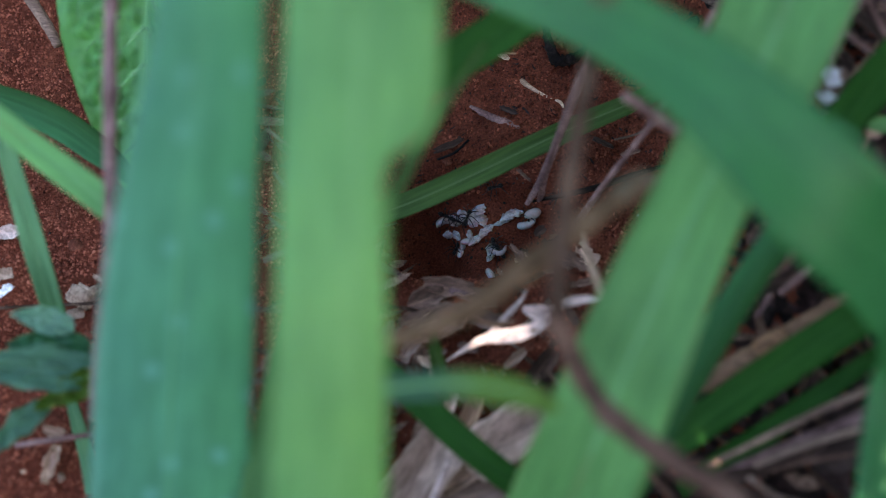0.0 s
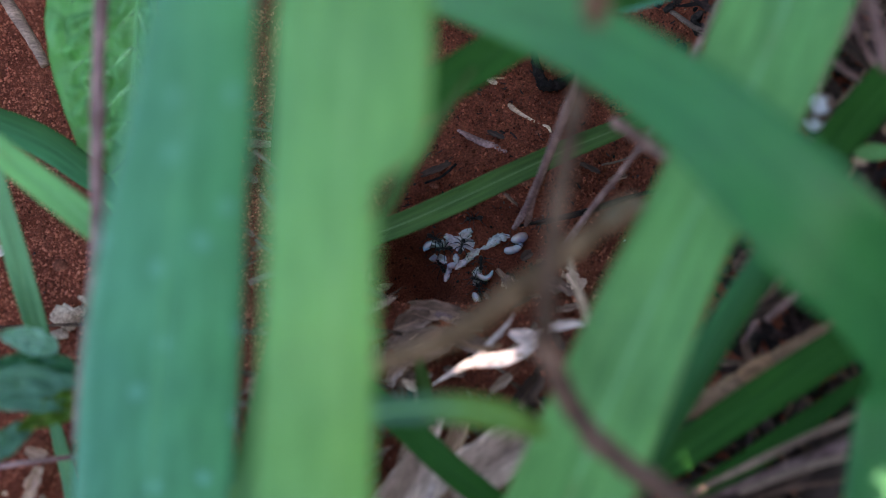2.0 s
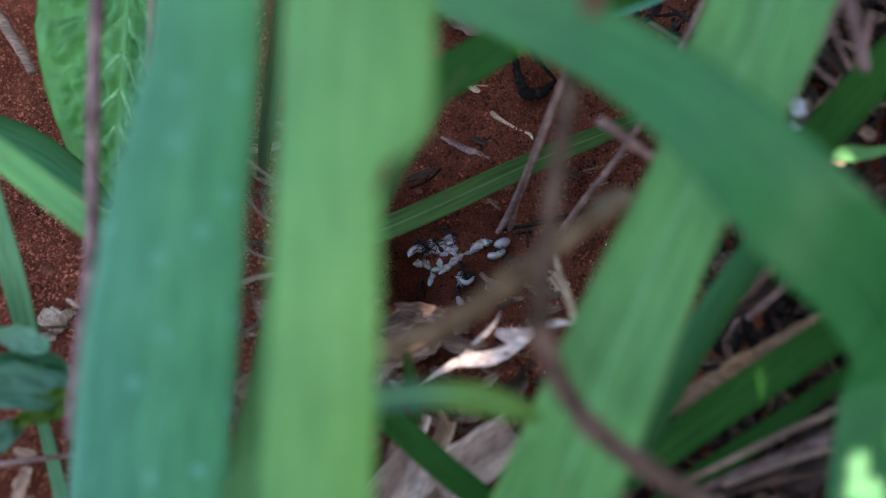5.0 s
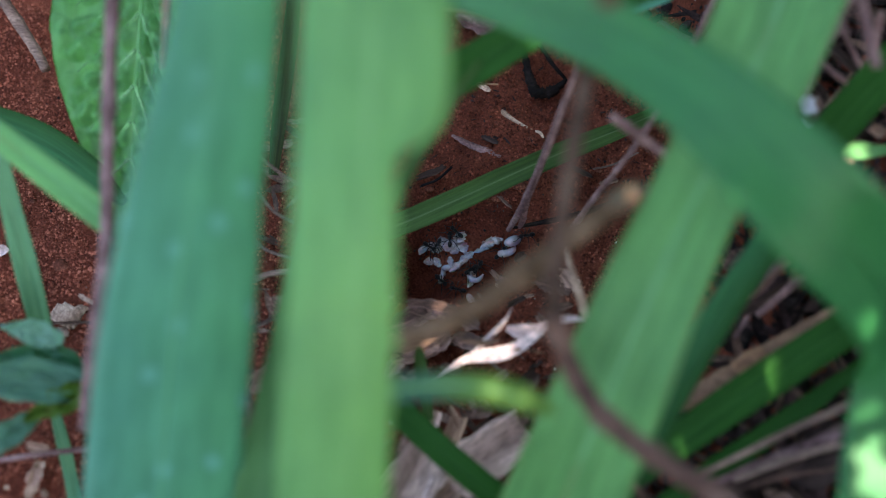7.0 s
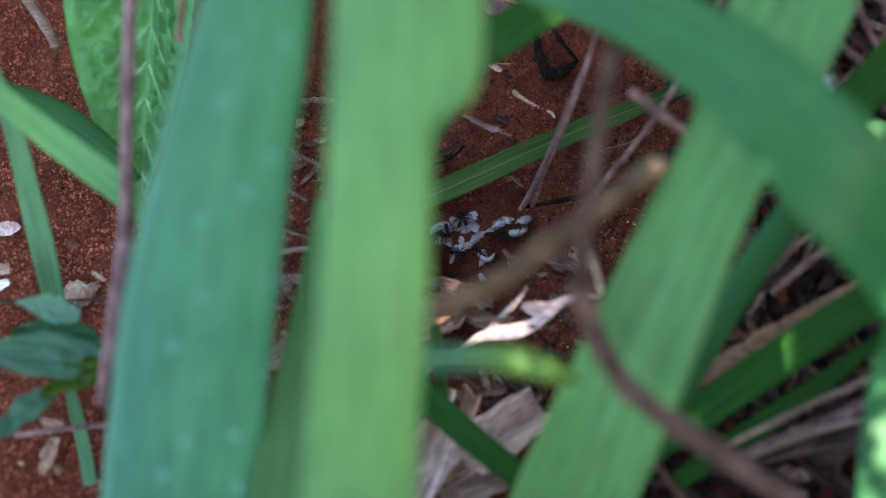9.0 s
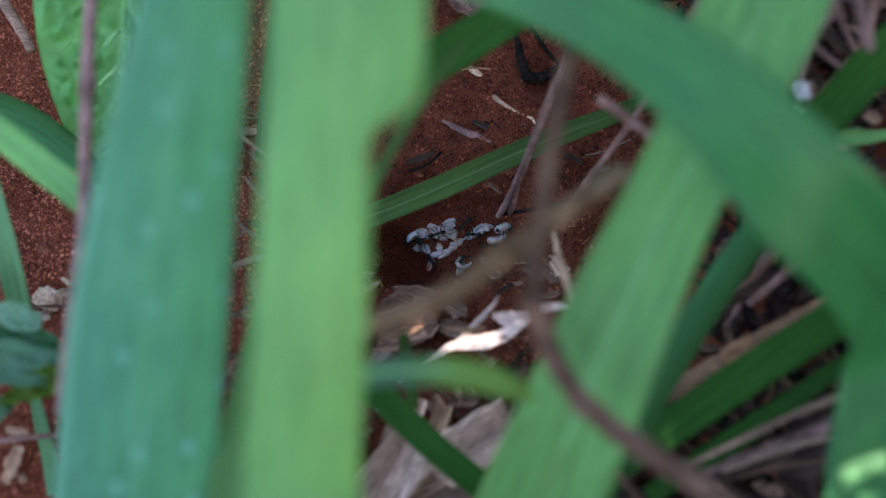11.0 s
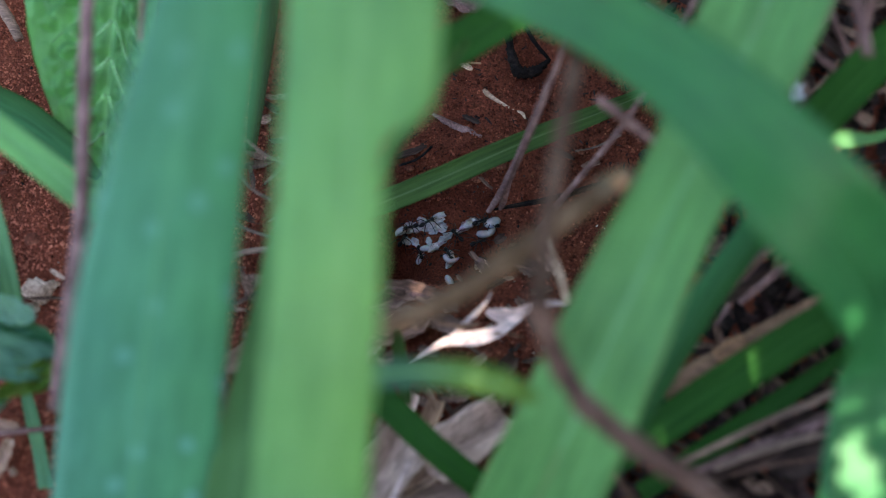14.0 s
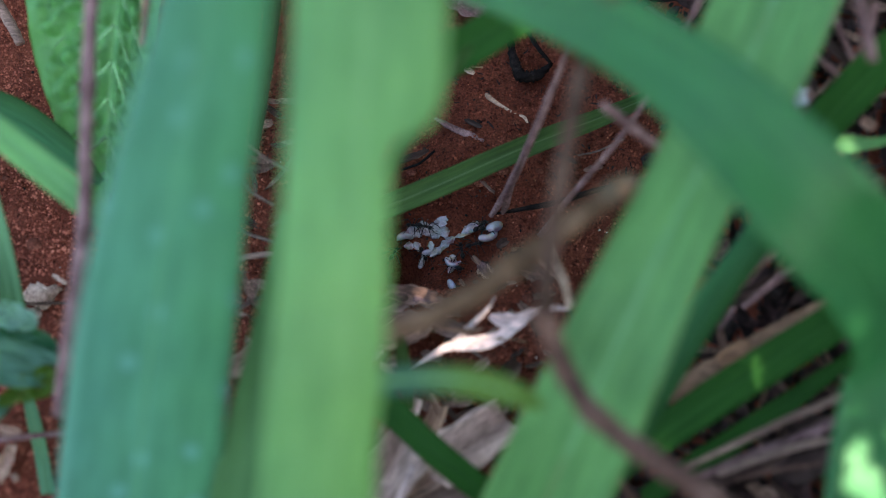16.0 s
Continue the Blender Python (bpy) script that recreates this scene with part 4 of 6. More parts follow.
twig("black_twig", "black rotten twig lying on red soil", "twig",
     [(0.0248, 0.0072, 0.0020, 0.00047), (0.0346, 0.0087, 0.0030, 0.00085), (0.0461, 0.0116, 0.0030, 0.00104), (0.0598, 0.0167, 0.0030, 0.00086), (0.0735, 0.0207, 0.0030, 0.00048)], "black_bark", seed=8)
twig("reddish_stem", "thin reddish-brown stem in front of a broad leaf", "stem",
     [(-0.0865, 0.0207, 0.1151, 0.00263), (-0.0872, 0.0031, 0.1081, 0.00178), (-0.0874, -0.0149, 0.0998, 0.00190), (-0.0878, -0.0315, 0.0899, 0.00177), (-0.0882, -0.0457, 0.0815, 0.00177), (-0.0912, -0.0665, 0.0668, 0.00260), (-0.0966, -0.0840, 0.0471, 0.00199)], "purple_bark", seed=9, nodes_at=(2, 4))
twig("dry_stalk", "pinkish dry stalk beside a broad leaf", "dry stalk",
     [(-0.0740, 0.0315, 0.1099, 0.00101), (-0.0753, 0.0241, 0.1021, 0.00110), (-0.0765, 0.0160, 0.0949, 0.00102), (-0.0785, 0.0097, 0.0853, 0.00080)], "dry_leaf", seed=16, seg=8, group='dry stalks')
twig("curled_twig", "thick black curled dead twig on the soil", "twig",
     [(0.0305, 0.0807, 0.0060, 0.00091), (0.0317, 0.0738, 0.0050, 0.00131), (0.0331, 0.0667, 0.0040, 0.00171), (0.0349, 0.0622, 0.0040, 0.00190), (0.0393, 0.0622, 0.0040, 0.00180), (0.0434, 0.0644, 0.0050, 0.00120), (0.0456, 0.0666, 0.0060, 0.00050)], "black_bark", seed=10, rough=0.7, seg=12)
twig("black_twig", "thin black twig standing over the curled one", "twig",
     [(0.0352, 0.0797, 0.0120, 0.00070), (0.0401, 0.0727, 0.0080, 0.00080), (0.0453, 0.0682, 0.0040, 0.00060)], "black_bark", seed=11)
twig("flower_stalk", "pale pinkish dropped flower stalk lying on soil", "dry stalk",
     [(0.0224, 0.0551, 0.0030, 0.00050), (0.0233, 0.0538, 0.0030, 0.00099), (0.0262, 0.0511, 0.0030, 0.00069), (0.0325, 0.0475, 0.0020, 0.00040), (0.0356, 0.0460, 0.0020, 0.00059), (0.0366, 0.0436, 0.0020, 0.00039)], "stone", seed=12)
twig("wood_chip", "thin flat brown wood splinter on red soil", "wood splinter",
     [(0.0048, 0.0452, 0.0020, 0.00069), (0.0106, 0.0413, 0.0020, 0.00167), (0.0168, 0.0384, 0.0020, 0.00176), (0.0215, 0.0360, 0.0020, 0.00068)], "purple_bark", seed=13, flat=0.4, rough=0.4)
twig("tan_straw", "thick tan dry grass stem lying above a dark blade", "straw",
     [(0.1311, -0.0412, 0.0567, 0.00192), (0.1159, -0.0495, 0.0517, 0.00229), (0.1025, -0.0556, 0.0467, 0.00269), (0.0883, -0.0623, 0.0415, 0.00289), (0.0741, -0.0690, 0.0362, 0.00289), (0.0615, -0.0741, 0.0308, 0.00252)], "straw", seed=14, seg=9, flat=0.6, nodes_at=(3,))
twig("straw", "thin tan dry straw among leaf litter", "straw",
     [(0.1216, -0.0737, 0.0478, 0.00117), (0.1107, -0.0780, 0.0452, 0.00123), (0.0961, -0.0840, 0.0438, 0.00110), (0.0803, -0.0909, 0.0407, 0.00093), (0.0677, -0.0963, 0.0387, 0.00081)], "grey_straw", seed=20, seg=7, flat=0.7, group='loose straws and twigs')
twig("straw", "weathered grey-brown dry straw in the litter", "straw",
     [(0.1203, -0.0773, 0.0386, 0.00200), (0.1039, -0.0852, 0.0362, 0.00215), (0.0856, -0.0925, 0.0364, 0.00190), (0.0712, -0.0982, 0.0352, 0.00150)], "purple_bark", seed=21, seg=7, flat=0.7, group='loose straws and twigs')
twig("straw", "thin tan dry straw among leaf litter", "straw",
     [(0.1125, -0.0860, 0.0392, 0.00109), (0.0960, -0.0907, 0.0399, 0.00114), (0.0799, -0.0967, 0.0396, 0.00102)], "grey_straw", seed=22, seg=7, flat=0.7, group='loose straws and twigs')
twig("thin_twig", "thin dark purplish twig lying over the soil", "twig",
     [(0.0667, -0.0778, 0.0264, 0.00065), (0.0719, -0.0828, 0.0258, 0.00068), (0.0792, -0.0879, 0.0274, 0.00061), (0.0875, -0.0909, 0.0280, 0.00051)], "dark_bark", seed=23, seg=7, flat=0.7, group='loose straws and twigs')
twig("thin_twig", "thin brown rootlet among the litter", "twig",
     [(0.0491, -0.0999, 0.0503, 0.00104), (0.0565, -0.1076, 0.0458, 0.00110), (0.0625, -0.1147, 0.0416, 0.00099)], "bark", seed=24, seg=7, flat=0.7, group='loose straws and twigs')
twig("thin_twig", "thin mauve-brown dry stem over the soil", "twig",
     [(-0.1293, -0.0797, 0.0145, 0.00091), (-0.1176, -0.0783, 0.0154, 0.00096), (-0.1040, -0.0751, 0.0116, 0.00088), (-0.0917, -0.0725, 0.0074, 0.00075)], "purple_bark", seed=25, seg=7, flat=0.7, group='loose straws and twigs')
twig("thin_twig", "thin dark purplish twig lying over the soil", "twig",
     [(-0.1480, -0.0289, 0.0020, 0.00063), (-0.1300, -0.0282, 0.0020, 0.00067), (-0.1120, -0.0277, 0.0020, 0.00060), (-0.0956, -0.0286, 0.0020, 0.00051)], "dark_bark", seed=26, seg=7, flat=0.7, group='loose straws and twigs')
twig("straw", "weathered grey-brown dry straw in the litter", "straw",
     [(-0.1577, 0.0969, 0.0203, 0.00221), (-0.1498, 0.0862, 0.0175, 0.00231), (-0.1416, 0.0742, 0.0150, 0.00207), (-0.1365, 0.0655, 0.0134, 0.00173)], "grey_straw", seed=27, seg=7, flat=0.7, group='loose straws and twigs')
twig("straw", "thin tan dry straw among leaf litter", "straw",
     [(0.0011, 0.0965, 0.0095, 0.00103), (0.0134, 0.0934, 0.0101, 0.00107), (0.0295, 0.0871, 0.0100, 0.00096)], "straw", seed=28, seg=7, flat=0.7, group='loose straws and twigs')
twig("straw", "weathered grey-brown dry straw in the litter", "straw",
     [(0.0786, 0.0816, 0.0187, 0.00119), (0.0867, 0.0636, 0.0312, 0.00120), (0.0920, 0.0641, 0.0451, 0.00106)], "grey_straw", seed=29, seg=7, flat=0.7, group='loose straws and twigs')
twig("straw", "thin tan dry straw among leaf litter", "straw",
     [(0.1072, 0.0143, 0.0836, 0.00105), (0.1147, 0.0074, 0.0819, 0.00110), (0.1227, 0.0025, 0.0791, 0.00099)], "purple_bark", seed=30, seg=7, flat=0.7, group='loose straws and twigs')
twig("straw", "weathered grey-brown dry straw in the litter", "straw",
     [(0.1107, 0.0276, 0.0973, 0.00112), (0.1146, 0.0166, 0.0908, 0.00117), (0.1225, 0.0086, 0.0803, 0.00107)], "purple_bark", seed=31, seg=7, flat=0.7, group='loose straws and twigs')
twig("straw", "thin tan dry straw among leaf litter", "straw",
     [(0.1055, 0.0018, 0.1285, 0.00172), (0.1067, -0.0113, 0.1266, 0.00178), (0.1084, -0.0210, 0.1231, 0.00160)], "purple_bark", seed=32, seg=7, flat=0.7, group='loose straws and twigs')
twig("straw", "weathered grey-brown dry straw in the litter", "straw",
     [(0.1200, 0.0319, 0.0825, 0.00083), (0.1117, 0.0234, 0.0774, 0.00087), (0.1066, 0.0135, 0.0715, 0.00079)], "purple_bark", seed=33, seg=7, flat=0.7, group='loose straws and twigs')
twig("straw", "weathered grey-brown dry straw in the litter", "straw",
     [(0.1052, -0.0209, 0.0418, 0.00101), (0.0988, -0.0305, 0.0383, 0.00106), (0.0932, -0.0401, 0.0349, 0.00095)], "purple_bark", seed=34, seg=7, flat=0.7, group='loose straws and twigs')
twig("thin_twig", "thin brown rootlet among the litter", "twig",
     [(0.1111, -0.0254, 0.0427, 0.00084), (0.1022, -0.0306, 0.0418, 0.00088), (0.0902, -0.0411, 0.0367, 0.00079)], "bark", seed=35, seg=7, flat=0.7, group='loose straws and twigs')
twig("straw", "weathered grey-brown dry straw in the litter", "straw",
     [(0.1164, -0.0294, 0.0461, 0.00116), (0.1047, -0.0364, 0.0419, 0.00122), (0.0931, -0.0449, 0.0368, 0.00110)], "purple_bark", seed=36, seg=7, flat=0.7, group='loose straws and twigs')
twig("straw", "weathered grey-brown dry straw in the litter", "straw",
     [(-0.0606, -0.0003, 0.0075, 0.00065), (-0.0558, -0.0040, 0.0064, 0.00068), (-0.0456, -0.0073, 0.0057, 0.00061)], "grey_straw", seed=37, seg=7, flat=0.7, group='loose straws and twigs')
twig("straw", "weathered grey-brown dry straw in the litter", "straw",
     [(-0.0615, -0.0157, 0.0065, 0.00109), (-0.0545, -0.0124, 0.0061, 0.00115), (-0.0436, -0.0109, 0.0060, 0.00105)], "grey_straw", seed=38, seg=7, flat=0.7, group='loose straws and twigs')
twig("straw", "weathered grey-brown dry straw in the litter", "straw",
     [(-0.0578, 0.0086, 0.0209, 0.00064), (-0.0532, 0.0039, 0.0181, 0.00067), (-0.0469, 0.0007, 0.0163, 0.00061)], "grey_straw", seed=39, seg=7, flat=0.7, group='loose straws and twigs')
twig("thin_twig", "bleached white straw over a dry leaf", "twig",
     [(-0.0096, -0.1014, 0.0083, 0.00106), (-0.0058, -0.0944, 0.0125, 0.00112), (-0.0020, -0.0856, 0.0143, 0.00102)], "white_leaf", seed=40, seg=7, flat=0.7, group='loose straws and twigs')
twig("straw", "weathered grey-brown dry straw in the litter", "straw",
     [(0.1135, 0.0230, 0.0830, 0.00074), (0.1091, 0.0144, 0.0756, 0.00078), (0.1074, 0.0078, 0.0681, 0.00071)], "purple_bark", seed=41, seg=7, flat=0.7, group='loose straws and twigs')
twig("straw", "weathered grey-brown dry straw in the litter", "straw",
     [(0.1201, 0.0121, 0.1056, 0.00123), (0.1193, 0.0060, 0.0962, 0.00131), (0.1185, 0.0055, 0.0843, 0.00121)], "purple_bark", seed=42, seg=7, flat=0.7, group='loose straws and twigs')
twig("straw", "weathered grey-brown dry straw in the litter", "straw",
     [(0.1186, 0.0295, 0.0927, 0.00097), (0.1137, 0.0198, 0.0869, 0.00102), (0.1080, 0.0162, 0.0812, 0.00093)], "purple_bark", seed=43, seg=7, flat=0.7, group='loose straws and twigs')
twig("straw", "weathered grey-brown dry straw in the litter", "straw",
     [(0.1030, -0.0270, 0.0405, 0.00076), (0.0957, -0.0373, 0.0366, 0.00079), (0.0868, -0.0496, 0.0316, 0.00071)], "purple_bark", seed=44, seg=7, flat=0.7, group='loose straws and twigs')
twig("thin_twig", "thin brown rootlet among the litter", "twig",
     [(0.1068, -0.0608, 0.0391, 0.00065), (0.1149, -0.0636, 0.0374, 0.00068), (0.1213, -0.0678, 0.0350, 0.00061)], "bark", seed=45, seg=7, flat=0.7, group='loose straws and twigs')
twig("thin_twig", "thin brown rootlet among the litter", "twig",
     [(0.0847, -0.0977, 0.0379, 0.00062), (0.0955, -0.0954, 0.0394, 0.00065), (0.1084, -0.0932, 0.0385, 0.00059)], "bark", seed=46, seg=7, flat=0.7, group='loose straws and twigs')
twig("straw", "weathered grey-brown dry straw in the litter", "straw",
     [(0.0781, -0.0997, 0.0390, 0.00092), (0.0857, -0.1044, 0.0363, 0.00097), (0.0949, -0.1064, 0.0352, 0.00087)], "grey_straw", seed=47, seg=7, flat=0.7, group='loose straws and twigs')
twig("straw", "weathered grey-brown dry straw in the litter", "straw",
     [(-0.0595, 0.0204, 0.0279, 0.00064), (-0.0504, 0.0140, 0.0242, 0.00067), (-0.0423, 0.0101, 0.0219, 0.00061)], "grey_straw", seed=48, seg=7, flat=0.7, group='loose straws and twigs')
twig("straw", "thin tan dry straw among leaf litter", "straw",
     [(0.0110, 0.0554, 0.0166, 0.00039), (0.0148, 0.0554, 0.0178, 0.00041), (0.0206, 0.0552, 0.0177, 0.00037)], "straw", seed=49, seg=7, flat=0.7, group='loose straws and twigs')
twig("thin_twig", "thin dark twig lying in the litter", "twig",
     [(-0.0060, 0.0216, 0.0057, 0.00048), (-0.0003, 0.0235, 0.0069, 0.00050), (0.0045, 0.0271, 0.0091, 0.00045)], "black_bark", seed=50, seg=7, flat=0.7, group='loose straws and twigs')
twig("straw", "weathered grey-brown dry straw in the litter", "straw",
     [(0.0524, 0.0272, 0.0072, 0.00038), (0.0591, 0.0285, 0.0080, 0.00040), (0.0678, 0.0320, 0.0101, 0.00036)], "grey_straw", seed=51, seg=7, flat=0.7, group='loose straws and twigs')

# ---- leaf litter ----
dead = base("bleached_leaf", "bleached white dead leaf with pinkish stalks, sunlit", "dead leaf")
part("leaf_blade", ribbon([(-0.0030, -0.0539, 0.0130, 0.0002, 0.0002), (0.0022, -0.0519, 0.0160, 0.0007, 0.0007), (0.0075, -0.0499, 0.0190, 0.0014, 0.0013), (0.0122, -0.0502, 0.0220, 0.0020, 0.0020), (0.0174, -0.0510, 0.0250, 0.0023, 0.0022), (0.0221, -0.0503, 0.0270, 0.0020, 0.0017), (0.0258, -0.0488, 0.0293, 0.0017, 0.0015), (0.0292, -0.0470, 0.0312, 0.0013, 0.0011), (0.0326, -0.0453, 0.0335, 0.0007, 0.0007), (0.0360, -0.0440, 0.0360, 0.0002, 0.0002)], 10, 10, 0.4, 0.0004, 0.0014, 31), M["white_leaf"], dead)
part("upper_lobe", ribbon([(0.0199, -0.0437, 0.0275, 0.0008, 0.0008), (0.0241, -0.0457, 0.0290, 0.0024, 0.0022), (0.0279, -0.0465, 0.0310, 0.0022, 0.0020), (0.0308, -0.0456, 0.0330, 0.0012, 0.0012), (0.0346, -0.0436, 0.0350, 0.0003, 0.0003)], 10, 8, 0.4, 0.0004, 0.0016, 32), M["white_leaf"], dead, "folded upper lobe")
part("curled_tip", ribbon([(0.0283, -0.0460, 0.0318, 0.0006, 0.0006), (0.0318, -0.0452, 0.0334, 0.0013, 0.0012), (0.0355, -0.0448, 0.0348, 0.0014, 0.0013), (0.0395, -0.0450, 0.0360, 0.0009, 0.0009), (0.0424, -0.0456, 0.0360, 0.0002, 0.0002)], 10, 8, 0.6, 0.0004, 0.0012, 35), M["white_leaf"], dead, "curled tip")
part("leaf_stalk", tube([(0.0091, -0.0492, 0.0210, 0.00050), (0.0116, -0.0478, 0.0220, 0.00095), (0.0145, -0.0458, 0.0250, 0.00105), (0.0177, -0.0436, 0.0280, 0.00085), (0.0200, -0.0424, 0.0320, 0.00050), (0.0212, -0.0417, 0.0360, 0.00022)], 6, 7, 0.25, 33), M["pink_leaf"], dead, "pinkish stalk")
part("side_stalk", tube([(0.0221, -0.0504, 0.0270, 0.00042), (0.0271, -0.0508, 0.0270, 0.00033), (0.0308, -0.0513, 0.0260, 0.00025)], 6, 7, 0.15, 34), M["straw"], dead, "thin tan stalk")
part("thin_strip", ribbon([(0.0056, -0.0471, 0.0267, 0.0003, 0.0003), (0.0095, -0.0477, 0.0264, 0.0008, 0.0007), (0.0137, -0.0485, 0.0271, 0.0008, 0.0008), (0.0178, -0.0481, 0.0285, 0.0004, 0.0004)], 8, 6, 0.3, 0.0003, 0.0008, 36), M["straw"], dead, "thin tan strip")
leaf_piece("papery grey-brown dead leaf piece at the hollow's edge", (-0.0114, -0.0240, 0.0030), (0.0068, -0.0258, 0.0030), 0.0062, "umber_leaf", 1, tilt=12, curl=0.3, ragged=0.4)
leaf_piece("grey-brown dead leaf piece in the litter", (-0.0158, -0.0396, 0.0030), (0.0040, -0.0331, 0.0030), 0.0104, "umber_leaf", 2, tilt=-1, curl=0.2, ragged=0.4)
leaf_piece("crumpled brown dead leaf at the hollow's edge", (-0.0159, -0.0316, 0.0030), (-0.0032, -0.0265, 0.0030), 0.0072, "umber_leaf", 51, tilt=12, curl=0.35, ragged=0.5)
leaf_piece("curled brown leaf scrap by the pale husk", (0.0040, -0.0266, 0.0030), (0.0130, -0.0317, 0.0030), 0.0058, "umber_leaf", 52, tilt=-1, curl=0.3, ragged=0.5)
leaf_piece("torn brown dead leaf on red soil", (-0.0068, -0.0426, 0.0030), (0.0039, -0.0357, 0.0030), 0.0046, "umber_leaf", 53, tilt=-14, curl=0.3, ragged=0.4)
leaf_piece("pale translucent insect-wing-like husk on litter", (-0.0025, -0.0257, 0.0030), (0.0065, -0.0290, 0.0030), 0.0031, "purple_bark", 3, tilt=-14, curl=0.15, ragged=0.1)
leaf_piece("brown dead leaf curled in the litter", (-0.0157, -0.0425, 0.0030), (0.0003, -0.0367, 0.0030), 0.0061, "dry_leaf", 4, tilt=23)
leaf_piece("brown dead leaf under the pale twig", (0.0039, -0.0347, 0.0030), (0.0146, -0.0387, 0.0030), 0.0054, "umber_leaf", 5, tilt=10)
leaf_piece("folded dry grass leaf, grey-brown", (0.0034, -0.0861, 0.0030), (0.0278, -0.0677, 0.0030), 0.0164, "grey_leaf", 6, tilt=-3, ridges=0.0004, point=0.12, curl=0.05, ragged=0.15, crease=0.35)
leaf_piece("dry grass leaf strip, pale tan", (0.0015, -0.0767, 0.0030), (0.0063, -0.0620, 0.0030), 0.0059, "straw", 7, tilt=-16, ridges=0.0002, point=0.1, curl=0.2, ragged=0.1)
leaf_piece("broad dry grass leaf strip, pinkish tan", (-0.0198, -0.1019, 0.0050), (-0.0042, -0.0739, 0.0050), 0.0168, "grey_leaf", 8, tilt=21, ridges=0.0005, point=0.12, curl=0.08, ragged=0.15, crease=0.15)
leaf_piece("short pale dry leaf strip", (-0.0047, -0.0721, 0.0030), (-0.0007, -0.0600, 0.0030), 0.0035, "grey_leaf", 9, tilt=8, point=0.2, curl=0.3)
leaf_piece("short tan dry leaf strip", (0.0071, -0.0676, 0.0030), (0.0028, -0.0585, 0.0030), 0.0024, "straw", 10, tilt=-5, point=0.2, curl=0.3)
leaf_piece("small pale leaf flake", (-0.0154, -0.0641, 0.0030), (-0.0099, -0.0626, 0.0030), 0.0023, "white_flake", 11, tilt=-18)
leaf_piece("small whitish leaf flake", (-0.0130, -0.0481, 0.0030), (-0.0077, -0.0520, 0.0030), 0.0025, "stone", 12, tilt=19)
leaf_piece("pale dry leaf under the crossing blade", (-0.0034, -0.0919, 0.0030), (0.0085, -0.0822, 0.0030), 0.0057, "dry_leaf", 13, tilt=6)
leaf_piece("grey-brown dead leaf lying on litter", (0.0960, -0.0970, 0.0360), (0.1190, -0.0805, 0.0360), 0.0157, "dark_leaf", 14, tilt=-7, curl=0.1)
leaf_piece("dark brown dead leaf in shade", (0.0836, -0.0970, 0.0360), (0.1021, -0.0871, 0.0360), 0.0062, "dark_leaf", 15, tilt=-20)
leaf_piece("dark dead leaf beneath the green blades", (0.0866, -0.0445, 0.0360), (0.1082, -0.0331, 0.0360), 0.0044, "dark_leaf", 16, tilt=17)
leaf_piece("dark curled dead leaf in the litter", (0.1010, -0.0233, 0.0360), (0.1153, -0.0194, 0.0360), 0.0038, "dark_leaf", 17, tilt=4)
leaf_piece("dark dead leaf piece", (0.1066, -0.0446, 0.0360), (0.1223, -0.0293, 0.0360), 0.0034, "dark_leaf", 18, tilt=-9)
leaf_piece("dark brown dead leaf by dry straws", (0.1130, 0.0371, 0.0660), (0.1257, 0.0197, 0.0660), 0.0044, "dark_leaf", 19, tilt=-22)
leaf_piece("grey dead leaf with pale edge", (0.0744, 0.1029, 0.0030), (0.0947, 0.0974, 0.0030), 0.0125, "dry_leaf", 20, tilt=15, curl=0.3)
leaf_piece("brown dead leaf beside a green blade", (0.0064, 0.0978, 0.0030), (0.0237, 0.0884, 0.0030), 0.0087, "purple_bark", 21, tilt=2)
leaf_piece("mauve-grey torn leaf beside the insects", (0.0172, -0.0030, -0.0100), (0.0226, -0.0092, -0.0100), 0.0021, "umber_leaf", 22, tilt=-11, point=0.3, curl=0.35)
leaf_piece("mauve-grey torn leaf scrap", (0.0195, -0.0064, -0.0090), (0.0241, -0.0118, -0.0090), 0.0049, "purple_bark", 23, tilt=-24)
leaf_piece("pale straw-coloured scrap by a twig", (0.0302, -0.0005, -0.0090), (0.0397, -0.0023, -0.0090), 0.0025, "straw", 24, tilt=13)
leaf_piece("dark brown shrivelled leaf by white larvae", (0.0256, -0.0018, -0.0060), (0.0292, 0.0013, -0.0060), 0.0029, "dark_leaf", 25, tilt=0)
leaf_piece("grey papery leaf near the brown twig", (0.0350, -0.0009, -0.0090), (0.0441, -0.0097, -0.0090), 0.0069, "dark_leaf", 26, tilt=-13, curl=0.15)
leaf_piece("small pale flake on red soil", (-0.1166, -0.0185, 0.0030), (-0.1114, -0.0218, 0.0030), 0.0016, "stone", 28, tilt=11)
leaf_piece("pale scrap of dry leaf", (-0.1223, -0.0885, 0.0030), (-0.1195, -0.0751, 0.0030), 0.0041, "stone", 30, tilt=-15, ragged=0.5, curl=0.35)
leaf_piece("pinkish-brown dead leaf on red soil", (-0.1519, -0.0037, 0.0030), (-0.1415, -0.0016, 0.0030), 0.0045, "pink_leaf", 31, tilt=22)
leaf_piece("tan flake on red soil", (-0.1490, -0.0190, 0.0030), (-0.1425, -0.0172, 0.0030), 0.0040, "stone", 32, tilt=9, point=0.15)
leaf_piece("ragged white flake on red soil", (-0.1466, -0.0262, 0.0030), (-0.1420, -0.0216, 0.0030), 0.0036, "white_flake", 33, tilt=-8, ragged=0.6, point=0.3)
